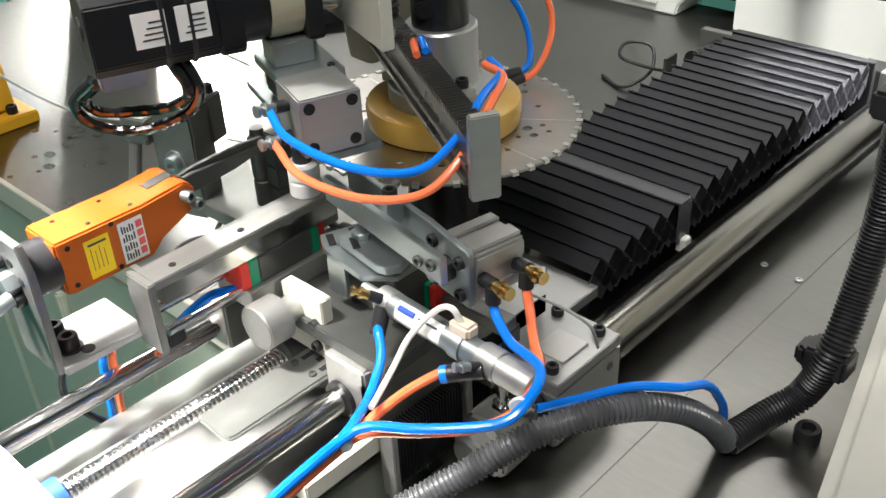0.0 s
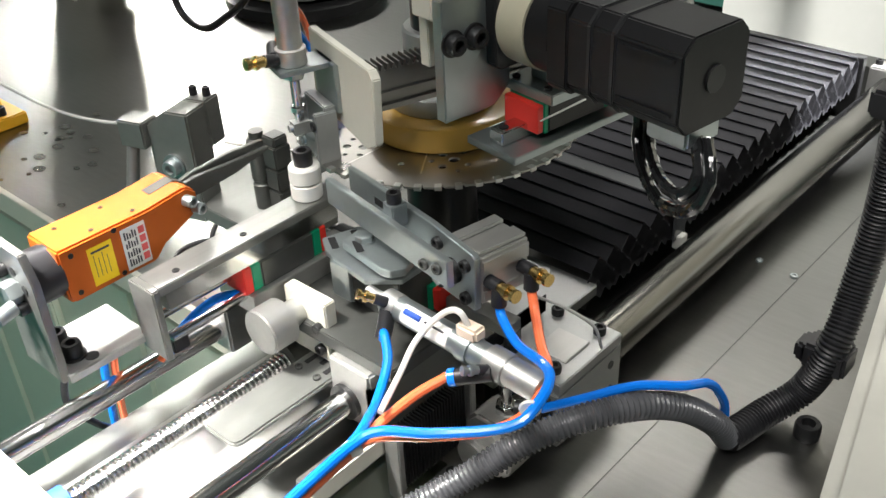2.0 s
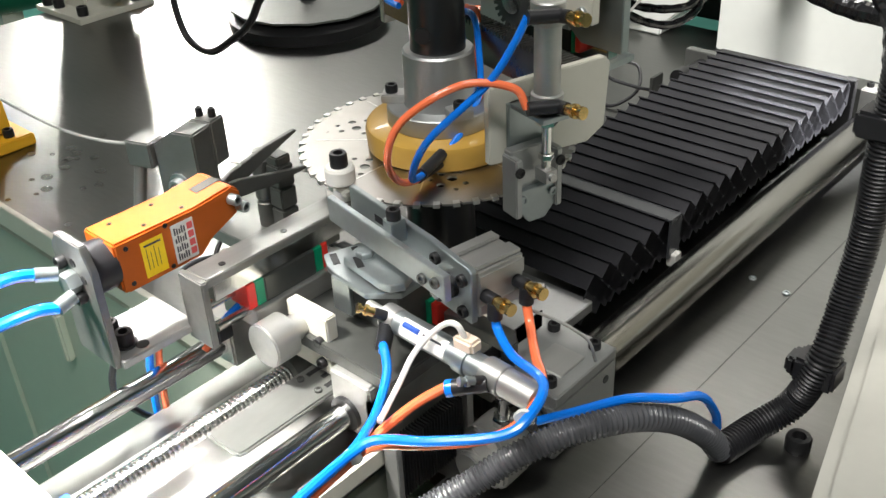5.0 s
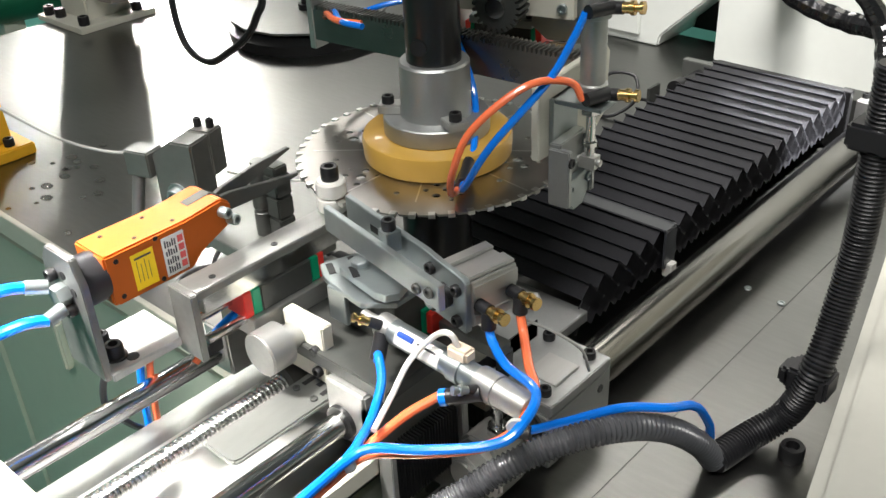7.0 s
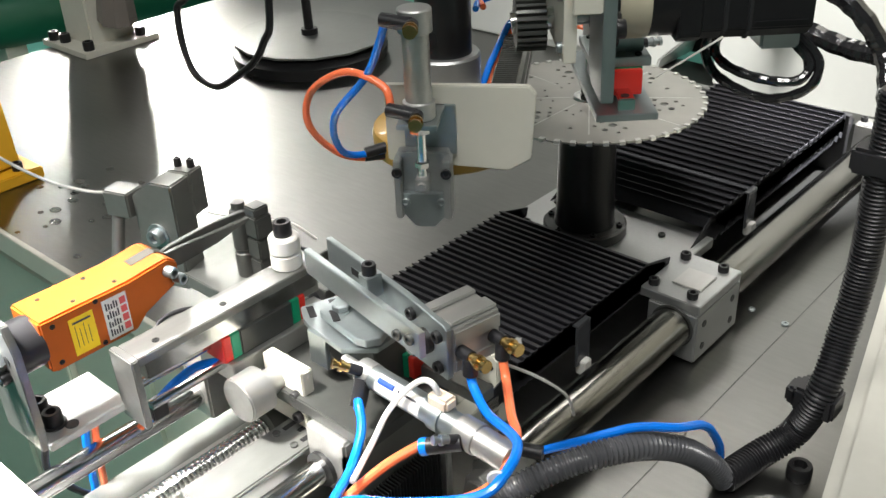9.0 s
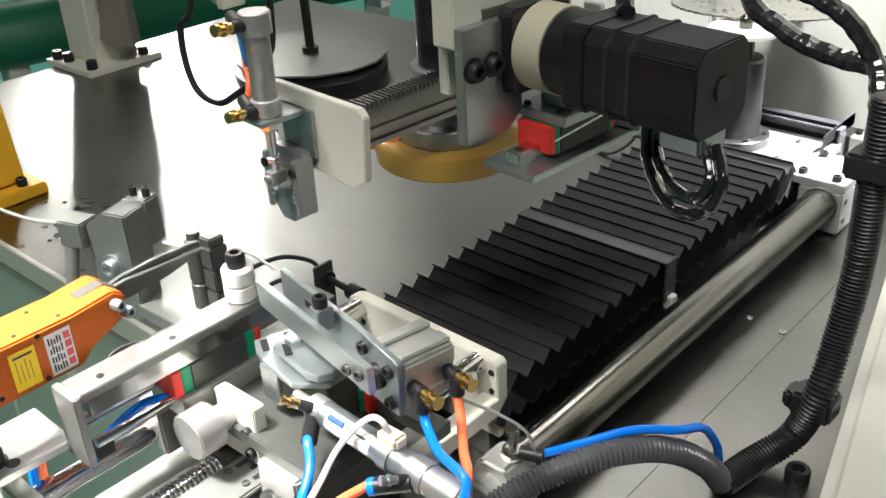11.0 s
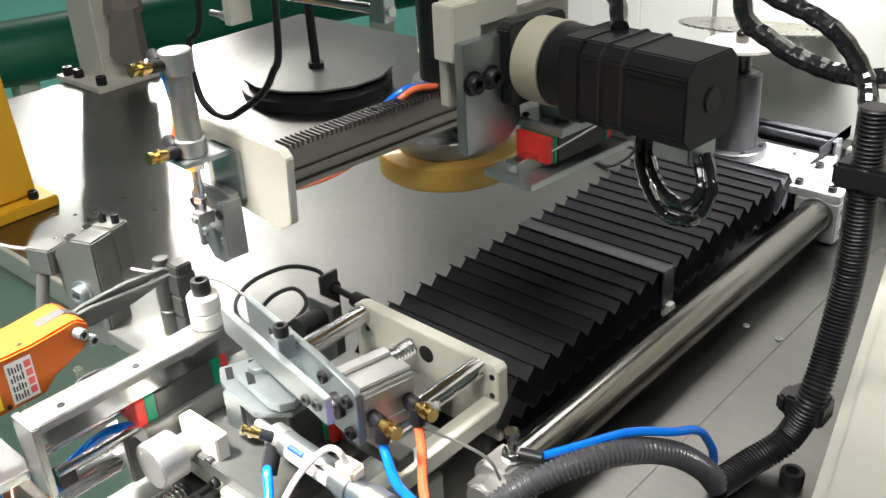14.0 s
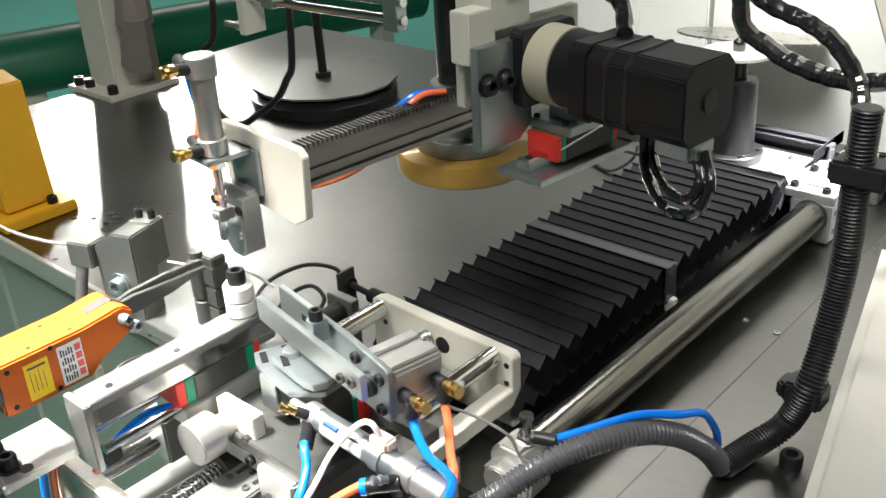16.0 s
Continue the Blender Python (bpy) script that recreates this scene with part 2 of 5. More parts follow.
def part(name, bm, mat, parent=None, label="", bevel=0.0, smooth=True):
    bmesh.ops.recalc_face_normals(bm, faces=bm.faces)
    if bevel:
        sharp = [e for e in bm.edges if len(e.link_faces) == 2 and e.calc_face_angle(0) > 0.6]
        bmesh.ops.bevel(bm, geom=sharp, offset=bevel, segments=2, affect="EDGES", clamp_overlap=True)
    me = bpy.data.meshes.new(name)
    bm.to_mesh(me)
    bm.free()
    me.materials.append(mat)
    if smooth:
        for p in me.polygons:
            p.use_smooth = True
        me.set_sharp_from_angle(angle=radians(35))
    ob = new(name, me)
    if parent is not None:
        ob.parent = parent
    if label:
        ob["label"] = label
    return ob


def box(name, x0, x1, y0, y1, z0, z1, mat, parent=None, label="", bevel=0.0008):
    bm = bmesh.new()
    slab(bm, x0, x1, y0, y1, z0, z1)
    return part(name, bm, mat, parent, label, bevel)


def thing(name, label, category, group="", kind="", at=(0, 0, 0)):
    ob = new(name)
    ob.empty_display_size = 0.02
    ob.location = at
    return tagged(ob, label, category, group, kind)


def bolts(parent, spots, r=0.0055, h=0.007, axis=(0, 0, 1), mat=None, name="socket_screw", washer=0.0):
    me = None
    for p in spots:
        if me is None:
            bm = bmesh.new()
            bolt(bm, (0, 0, 0), r, h, axis, washer)
            ob = part(name, bm, mat or BLACK, parent)
            me = ob.data
        else:
            ob = new(name, me)
            ob.parent = parent
        ob.location = p


def pipe(name, pts, r, mat, parent=None, label="", **kw):
    bm = bmesh.new()
    tube(bm, pts, r, **kw)
    return part(name, bm, mat, parent, label)

# ---------- the hall and the table ----------
CX, CY = 0.424, 0.4735      # axis of the blade on its carriage
PX, PY = 0.431, 0.4725      # axis of the press head
BLADE_Z, BLADE_R = 0.2285, 0.1225
AX, AY = 0.4316, 0.478       # axis of the swing arm

ground = box("floor", -9, 7, -6, 9, -1.0, -0.9, FLOORGREEN)
tagged(ground, "green painted workshop floor", "floor", kind="structure")
for nm, a in (("wall_north", (-9, 7, 6, 6.2)), ("wall_south", (-9, 7, -4.2, -4)), ("wall_west", (-7.2, -7, -4, 6)), ("wall_east", (5, 5.2, -4, 6))):
    tagged(box(nm, a[0], a[1], a[2], a[3], -0.9, 3.2, HALLWALL, bevel=0), "plain pale hall wall", "wall", kind="structure")
tagged(box("ceiling", -7.2, 5.2, -4.2, 6.2, 3.2, 3.3, DARKROOF, bevel=0), "plain dark hall ceiling", "ceiling", kind="structure")


def build_table():
    t = thing("machine_table", "grey rolled steel machine table on a grey-green base", "machine table")
    bm = bmesh.new()
    prism(bm, [(-0.95, 0.335), (0.545, 0.335), (0.545, -0.15), (1.0, -0.15), (1.0, 1.45), (-0.95, 1.45)], -0.02, 0.0)
    part("table_top", bm, STEEL_TABLE, t, "oily brushed steel plate")
    bm = bmesh.new()
    prism(bm, [(-0.93, 0.35), (0.55, 0.35), (0.55, -0.13), (0.98, -0.13), (0.98, 1.43), (-0.93, 1.43)], -0.9, -0.022)
    part("base_cabinet", bm, GREEN, t, "grey-green painted sheet-metal base")
    box("edge_strip", -0.95, 0.3, 0.327, 0.335, -0.03, 0.003, CREAM, t, "pale rim along the table edge")
    for x0 in (-0.9, -0.42, 0.06):
        d = box("cabinet_door", x0, x0 + 0.45, 0.343, 0.35, -0.8, -0.06, GREEN, t, "grey-green cabinet door")
        h = box("handle", x0 + 0.24, x0 + 0.252, 0.33, 0.343, -0.23, -0.15, CREAM, d, "pale pull handle", 0.003)
    for x, y in ((0.647, 0.764), (0.606, 0.769), (0.70, 0.95), (0.3, 0.62)):
        bm = bmesh.new()
        bolt(bm, (x, y, 0), 0.004, 0.002)
        part("plug_screw", bm, ZINC, t)
    bm = bmesh.new()
    rnd = random.Random(7)
    for k in range(20):
        x, y, s = -0.27 + rnd.gauss(0, 0.07), 0.44 + rnd.gauss(0, 0.04), rnd.uniform(0.003, 0.008)
        n = 24
        ring = [bm.verts.new((x + s * rnd.uniform(0.92, 1.08) * 1.3 * math.cos(2 * math.pi * j / n), y + s * rnd.uniform(0.92, 1.08) * math.sin(2 * math.pi * j / n), 0.0006)) for j in range(n)]
        bm.faces.new(ring)
    spots = part("oil_film", bm, material("oil_film", (0.19, 0.19, 0.18), 0.27, 0.9, 0.1, 60), t, "dark oil spots")
    spots["kind"] = "stuff"
    box("plate_seam", 0.652, 0.6527, 0.3, 1.35, 0.0, 0.0005, DARKSTEEL, t, "fine seam between the table plates", 0)
    return t


build_table()


def build_back_cabinet():
    t = thing("machine_housing", "white painted housing of the grinding machine", "machine housing")
    box("back_panel", 0.235, 1.5, 1.37, 1.42, 0.0, 0.6, WHITE, t, "white sheet-metal panel", 0.002)
    bm = bmesh.new()
    prism(bm, [(-0.35, 0.0), (0.125, 0.0), (0.13, 0.02), (0.225, 0.11), (0.225, 0.6), (-0.35, 0.6)], 1.372, 1.9, "y")
    part("side_box", bm, WHITE, t, "white sheet-metal box", 0.003)
    d = box("door", -0.12, 0.09, 1.364, 1.372, 0.015, 0.55, WHITE, t, "white access door", 0.003)
    box("handle", 0.05, 0.06, 1.35, 1.364, 0.09, 0.15, ZINC, d)
    # Black sheet stands in for the shade in the gap between the panels.
    box("gap_shade", 0.1, 0.26, 1.5, 1.52, 0.0, 0.58, BLACK, t, "black sheet for the shade between the panels", 0)
    box("low_rail", 0.5, 0.75, 1.22, 1.26, 0.0, 0.05, DARKSTEEL, t, "dark steel rail")
    bm = bmesh.new()
    slab(bm, 0.27, 0.33, 1.2, 1.215, 0.0, 0.06)
    part("stop_plate", bm, GREYSTEEL, t, "grey steel stop plate", 0.001)
    bm = bmesh.new()
    rod(bm, (0.3, 1.14, 0.04), (0.3, 1.25, 0.04), 0.01)
    rod(bm, (0.3, 1.13, 0.04), (0.3, 1.15, 0.04), 0.014)
    part("stop_buffer", bm, BLACK, t, "black stop buffer")
    return t


build_back_cabinet()


def build_guard():
    t = thing("side_guard", "cream painted sheet-metal guard beside the slide", "guard")
    bm = bmesh.new()
    prism(bm, [(0.852, 0.25), (0.70, 0.93), (1.35, 0.93), (1.35, 0.25)], 0.0, 0.075)
    part("panel", bm, GUARD, t, bevel=0.012)
    bolts(t, [(0.757, 0.552, 0.0)], 0.011, 0.014)
    bm = bmesh.new()
    prism(bm, [(0.61, 0.36), (0.675, 0.21), (1.2, 0.21), (1.2, 0.9), (0.61, 0.9)], 1.0, 1.02, "y")
    part("upper_guard", bm, CREAM, t, "cream painted upper guard", 0.003)
    box("guard_post", 1.1, 1.16, 0.96, 1.0, 0.0, 0.9, CREAM, t)
    return t


build_guard()


def build_far_things():
    t = thing("steel_post", "cream steel post bolted to the table with a base plate", "post")
    box("upright", -0.95, -0.85, 0.83, 0.93, 0.0, 1.4, CREAM, t, bevel=0.004)
    box("base_plate", -0.98, -0.81, 0.79, 0.96, 0.0, 0.012, CREAM, t)
    bolts(t, [(-0.955, 0.805, 0.012), (-0.92, 0.81, 0.012), (-0.83, 0.81, 0.012), (-0.83, 0.93, 0.012)], 0.011, 0.018)
    smoky = material("smoky_film", (0.2, 0.18, 0.16), 0.2, 0, 0.1, 30, bump=0.3)
    for k in range(9):
        a = 0.6 * k
        bm = bmesh.new()
        rod(bm, (-0.82 + 0.02 * math.sin(a), 0.86 + 0.02 * math.cos(a), 0.06 + 0.09 * k), (-0.81 + 0.02 * math.cos(2 * a), 0.87 + 0.02 * math.sin(a), 0.17 + 0.09 * k), 0.04, 0.03, 9)
        part("film_wrap", bm, smoky, t, "crumpled grey plastic film")
    y = thing("yellow_stand", "yellow painted steel stand bolted to the table", "stand")
    bm = bmesh.new()
    prism(bm, [(-0.47, 0.02), (-0.4, 0.02), (-0.418, 0.21), (-0.47, 0.22)], 0.36, 0.44, "y")
    part("upright", bm, YELLOW, y, bevel=0.003)
    bm = bmesh.new()
    slab(bm, -0.53, -0.375, 0.34, 0.46, 0.0, 0.018)
    part("foot", bm, YELLOW, y, bevel=0.002)
    bolts(y, [(-0.392, 0.43, 0.018), (-0.48, 0.45, 0.018)], 0.008, 0.012)
    d = thing("round_guard", "grey sheet-metal disc on a thin black stem", "guard")
    bm = bmesh.new()
    pts = [(-0.47 + 0.155 * math.cos(2 * math.pi * k / 14 + 0.2) * (1 - 0.12 * (k % 7 == 2)), 1.08 + 0.15 * math.sin(2 * math.pi * k / 14 + 0.2)) for k in range(14)]
    prism(bm, pts, 0.035, 0.039)
    part("disc", bm, GREYSTEEL, d, bevel=0.0005)
    # Shadow beneath the disc, built as a black plate.
    bm = bmesh.new()
    lathe(bm, [(0.148, 0), (0.15, 0.02), (0.12, 0.034)], (-0.46, 1.07, 0.0), 32)
    part("disc_shadow", bm, BLACK, d, "black plate for the shadow under the disc")
    bm = bmesh.new()
    rod(bm, (-0.47, 1.08, 0.038), (-0.49, 1.08, 0.7), 0.009)
    rod(bm, (-0.47, 1.08, 0.038), (-0.47, 1.08, 0.05), 0.016)
    part("stem", bm, BLACK, d, "black steel stem")
    g = thing("green_roller", "dark green painted steel pipe beside the machine", "pipe")
    bm = bmesh.new()
    rod(bm, (-1.75, 0.9, -0.12), (-1.35, 2.3, -0.12), 0.09, n=36)
    part("drum", bm, DARKGREEN, g)
    for k in (0.1, 0.9):
        p = Vector((-1.75, 0.9, 0)).lerp(Vector((-1.35, 2.3, 0)), k)
        box("leg", p.x - 0.03, p.x + 0.03, p.y - 0.03, p.y + 0.03, -0.9, -0.19, CREAM, g, "pale steel leg")
    f = thing("side_table", "pale steel table frame of the neighbouring machine", "table")
    box("rail", -2.2, -1.15, 0.5, 0.58, -0.1, -0.02, CREAM, f)
    for x in (-2.15, -1.3):
        box("leg", x, x + 0.07, 0.5, 0.57, -0.9, -0.1, CREAM, f)
    c = thing("hanging_cable", "thin black cable hanging in a loop", "cable")
    pipe("cable", [(-0.3, 0.7, 3.2), (-0.29, 0.7, 1.0), (-0.27, 0.7, 0.32), (-0.32, 0.7, 0.2), (-0.31, 0.7, 0.115), (-0.26, 0.7, 0.095), (-0.207, 0.7, 0.115), (-0.12, 0.7, 0.185), (-0.089, 0.7, 0.316), (-0.08, 0.7, 1.0), (-0.08, 0.7, 3.2)], 0.0055, PLASTIC, c)

    o = thing("overhead_bar", "steel cross bar with a cream tab hanging from the ceiling", "bar")
    for z in (0.306, 0.33):
        bm = bmesh.new()
        rod(bm, (-0.25, 0.7, z), (0.14, 0.7, z + 0.008), 0.0065, n=20)
        part("cross_rod", bm, CHROME, o, "bright steel rod")
    box("tab", -0.186, -0.172, 0.68, 0.72, 0.256, 0.36, CREAM, o, "cream painted tab")
    bm = bmesh.new()
    rod(bm, (-0.245, 0.7, 0.262), (-0.186, 0.7, 0.262), 0.0045, n=14)
    rod(bm, (-0.215, 0.7, 0.262), (-0.2, 0.7, 0.262), 0.008, n=6)
    part("stud", bm, ZINC, o, "zinc stud with a nut")
    for x in (-0.14, 0.11):
        box("hanger", x, x + 0.025, 0.69, 0.71, 0.3, 3.2, ZINC, o, "flat steel hanger")


build_far_things()

# ---------- slide with the big round rail ----------


def build_rail():
    t = thing("round_rail", "long oily steel round rail on the table", "guide rail")
    bm = bmesh.new()
    rod(bm, (0.58, 0.38, 0.04), (0.58, 1.2, 0.04), 0.0215, n=40)
    part("shaft", bm, DULLROD, t)
    for y in (1.175,):
        bm = bmesh.new()
        slab(bm, 0.548, 0.612, y, y + 0.03, 0.0, 0.07)
        s = part("shaft_support", bm, ALU, t, "aluminium shaft clamp", 0.002)
        bolts(s, [(0.555, y + 0.015, 0.07), (0.605, y + 0.015, 0.07)], 0.005, 0.006)
    box("inner_rail", 0.352, 0.366, 0.44, 1.16, 0.0, 0.022, DARKSTEEL, t)
    return t


build_rail()


def build_carriage():
    t = thing("blade_carriage", "steel slide carriage with a black blade pillar", "slide carriage")
    box("slide_plate", 0.335, 0.548, 0.4215, 0.545, 0.056, 0.068, ALU_MATT, t, "grey steel plate with screw holes", 0.001)
    bm = bmesh.new()
    slab(bm, 0.55, 0.6065, 0.404, 0.497, 0.003, 0.06)
    part("bearing_block", bm, ALU_MATT, t, "grey bearing housing", 0.002)
    box("top_plate", 0.535, 0.607, 0.406, 0.495, 0.06, 0.071, ALU_MATT, t, "milled top plate", 0.001)
    box("step_plate", 0.562, 0.594, 0.43, 0.465, 0.071, 0.0735, ALU, t, "", 0.0005)
    bm = bmesh.new()
    rod(bm, (0.58, 0.402, 0.04), (0.58, 0.404, 0.04), 0.0235, n=36)
    part("wiper_ring", bm, DARKSTEEL, t, "black wiper ring")
    bolts(t, [(0.548, 0.418, 0.071), (0.592, 0.418, 0.071), (0.592, 0.483, 0.071), (0.548, 0.483, 0.071)], 0.0058, 0.007)
    bolts(t, [(0.6065, 0.42, 0.045), (0.6065, 0.48, 0.045), (0.6065, 0.42, 0.018), (0.6065, 0.48, 0.018)], 0.004, 0.001, (1, 0, 0), DARKSTEEL)
    bolts(t, [(0.36, 0.45, 0.068), (0.36, 0.51, 0.068), (0.50, 0.445, 0.068), (0.50, 0.515, 0.068)], 0.004, 0.003, mat=DARKSTEEL)
    bm = bmesh.new()
    lathe(bm, [(0.046, 0), (0.047, 0.001), (0.047, 0.012), (0.045, 0.0135), (0.0345, 0.0135), (0.033, 0.018), (0.0315, 0.1), (0.031, 0.118), (0.027, 0.121), (0.015, 0.121), (0.014, 0.155)], (CX, CY, 0.068), 48)
    p = part("pillar", bm, BLACKPAINT, t, "glossy black turned pillar with a foot flange")
    bolts(p, [(CX + 0.04 * math.cos(a), CY + 0.04 * math.sin(a), 0.0805) for a in [k * math.pi / 3 + 0.3 for k in range(6)]], 0.0036, 0.004)
    bm = bmesh.new()
    lathe(bm, [(0.048, 0), (0.049, 0.0008), (0.049, 0.0045), (0.012, 0.005)], (CX, CY, BLADE_Z - 0.006), 40)
    part("rest_disc", bm, NYLON, t, "pale rest disc on the pillar")
    bm = bmesh.new()
    lathe(bm, [(0.0085, 0), (0.009, 0.01), (0.0085, 0.014), (0.004, 0.018)], (CX, CY, BLADE_Z - 0.001), 20)
    part("centre_pin", bm, DULLROD, t, "rounded steel centring pin")
    return t


carriage = build_carriage()


def build_blade():
    t = thing("saw_blade", "round grey steel saw blade with carbide teeth and small holes", "saw blade")
    bm = bmesh.new()
    loops = []
    n, pts = 48, []
    for k in range(n):
        a = 2 * math.pi * k / n
        w = 2 * math.pi / n
        for da, r in ((0.0, 0.994), (0.05, 0.966), (0.12, 0.957), (0.2, 0.963), (0.3, 0.988), (0.62, 0.99), (0.98, 0.998)):
            pts.append((BLADE_R * r * math.cos(a + da * w), BLADE_R * r * math.sin(a + da * w)))
    loops.append(pts)
    loops.append([(0.0095 * math.cos(2 * math.pi * j / 20), 0.0095 * math.sin(2 * math.pi * j / 20)) for j in range(20)])
    spots = []
    for k in range(6):
        spots += [(r, 60 * k + 9 + da, h) for r, da, h in ((0.079, 0, 0.0046), (0.069, -6, 0.0034), (0.068, 7, 0.0026), (0.089, -7, 0.0036), (0.09, 6, 0.0026), (0.079, -13, 0.0024), (0.06, 1, 0.0022), (0.098, 0, 0.0022), (0.051, -8, 0.0018), (0.045, 12, 0.0018))]
        spots += [(0.087, 60 * k + 40, 0.0026), (0.052, 60 * k + 34, 0.0014), (0.04, 60 * k + 40, 0.0014)]
    for r, a, s in spots:
        x, y = r * math.cos(radians(a)), r * math.sin(radians(a))
        loops.append([(x + s * math.cos(2 * math.pi * j / 12), y + s * math.sin(2 * math.pi * j / 12)) for j in range(12)])
    edges = []
    for lp in loops:
        vs = [bm.verts.new((x, y, -0.0009)) for x, y in lp]
        edges += [bm.edges.new((vs[i], vs[(i + 1) % len(vs)])) for i in range(len(vs))]
    bmesh.ops.triangle_fill(bm, use_beauty=True, use_dissolve=False, edges=edges, normal=(0, 0, 1))
    out = bmesh.ops.extrude_face_region(bm, geom=list(bm.faces))
    for v in out["geom"]:
        if isinstance(v, bmesh.types.BMVert):
            v.co.z += 0.0018
    part("blade_body", bm, BLADE, t)
    # Radial reflections on the blade, drawn as thin strips of bright metal.
    for k, (r0, r1) in enumerate([(0.016, 0.116), (0.03, 0.1), (0.018, 0.114), (0.05, 0.112), (0.016, 0.108), (0.025, 0.114), (0.018, 0.1), (0.03, 0.116)]):
        bm = bmesh.new()
        slab(bm, r0, r1, -0.0007, 0.0007, -0.00105, 0.00105, pose(0, 0, 0, 0, 0, 45 * k + 22 + 5 * (k % 3)))
        part("radial_glint", bm, CARBIDE, t, "bright strip for a radial reflection on the blade", smooth=False)
    bm = bmesh.new()
    lathe(bm, [(0.0095, -0.0009), (0.0095, 0.003), (0.0105, 0.0035), (0.0165, 0.003), (0.0175, 0.0009)], (0, 0, 0), 32)
    part("hub_ring", bm, CHROME, t, "bright hub ring")
    bm = bmesh.new()
    slab(bm, -0.0042, 0.0014, -0.0027, 0.0027, -0.0017, 0.0017)
    tip = part("tooth_tip", bm, CARBIDE, t, smooth=False)
    for k in range(n):
        ob = tip if k == 0 else new("tooth_tip", tip.data)
        ob.parent = t
        a = 2 * math.pi * (k + 0.97) / n
        ob.matrix_basis = pose(BLADE_R * 0.99 * math.cos(a), BLADE_R * 0.99 * math.sin(a), 0, 0, 0, math.degrees(a))
    return t


blade = build_blade()


def build_blade_rest():
    t = thing("blade_rest", "small white blade holder fixed to the housing", "holder")
    box("rest_plate", 0.335, 0.385, 1.25, 1.37, 0.172, 0.178, WHITE, t)
    bm = bmesh.new()
    rod(bm, (0.36, 1.27, 0.178), (0.36, 1.27, 0.192), 0.012)
    part("stud", bm, ZINC, t, "steel stud")


build_blade_rest()

# ---------- bellows ----------
BW0, BW1, BZ = 0.350, 0.540, 0.076
PANEL = 0.0172
folds = []


def build_bellows(label, count, strip_after):
    t = thing("way_bellows", label, "bellows", group="bellows over the slide")
    meshes = []
    for lip in (1, 0):
        bm = bmesh.new()
        slab(bm, BW0, BW1, 0, PANEL, -0.0005, 0.0005)
        slab(bm, BW0, BW0 + 0.001, 0, PANEL, -0.05, 0.0)
        slab(bm, BW1 - 0.001, BW1, 0, PANEL, -0.05, 0.0)
        if lip:
            slab(bm, BW0 - 0.001, BW1 + 0.001, PANEL - 0.0005, PANEL + 0.0008, -0.002, 0.0042)
        meshes.append(part("pleat", bm, CLOTH, t, smooth=False))
    pleats = []
    for k in range(2 * count):
        ob = meshes[k] if k < 2 else new("pleat", meshes[k % 2].data)
        ob.parent = t
        pleats.append(ob)
    bm = bmesh.new()
    slab(bm, BW0 - 0.004, BW1 + 0.006, -0.011, 0.011, 0.010, 0.0125)
    slab(bm, BW1 + 0.003, BW1 + 0.006, -0.011, 0.011, -0.035, 0.010)
    slab(bm, BW0 - 0.004, BW0 - 0.001, -0.011, 0.011, -0.035, 0.010)
    strip = part("stiffener_strip", bm, STRIP, t, "shiny black stiffener strip", 0.0008)
    bm = bmesh.new()
    slab(bm, BW1 + 0.001, BW1 + 0.012, -0.006, 0.006, -0.046, -0.03)
    part("glide_shoe", bm, NYLON, strip, "white plastic glide shoe", 0.001)
    return t, pleats, strip, strip_after


near_bellows = build_bellows("black pleated cloth bellows in front of the carriage", 24, 11)
far_bellows = build_bellows("black pleated cloth bellows behind the carriage", 24, 6)


def build_end_plate():
    t = thing("end_plate", "cream painted end plate holding the guide rods", "plate")
    bm = bmesh.new()
    prism(bm, [(0.352, 0.03), (0.538, 0.03), (0.538, 0.108), (0.534, 0.112), (0.362, 0.116), (0.352, 0.112)], 0.405, 0.419, "y")
    part("plate", bm, CREAM, t, bevel=0.001)
    bolts(t, [(0.531, 0.405, 0.1), (0.531, 0.405, 0.08), (0.37, 0.405, 0.09)], 0.003, 0.001, (0, -1, 0))
    bm = bmesh.new()
    rod(bm, (0.45, 0.4045, 0.092), (0.45, 0.4195, 0.092), 0.009)
    part("bore", bm, BLACK, t, "dark through hole")
    box("sill", 0.521, 0.54, 0.2, 0.405, 0.058, 0.076, CREAM, t, "cream painted side sill", 0.001)
    box("foot", 0.36, 0.525, 0.407, 0.417, 0.0, 0.03, DARKSTEEL, t)
    box("far_plate", 0.345, 0.545, 1.158, 1.17, 0.0, 0.085, BLACK, t, "black far end strip")


build_end_plate()

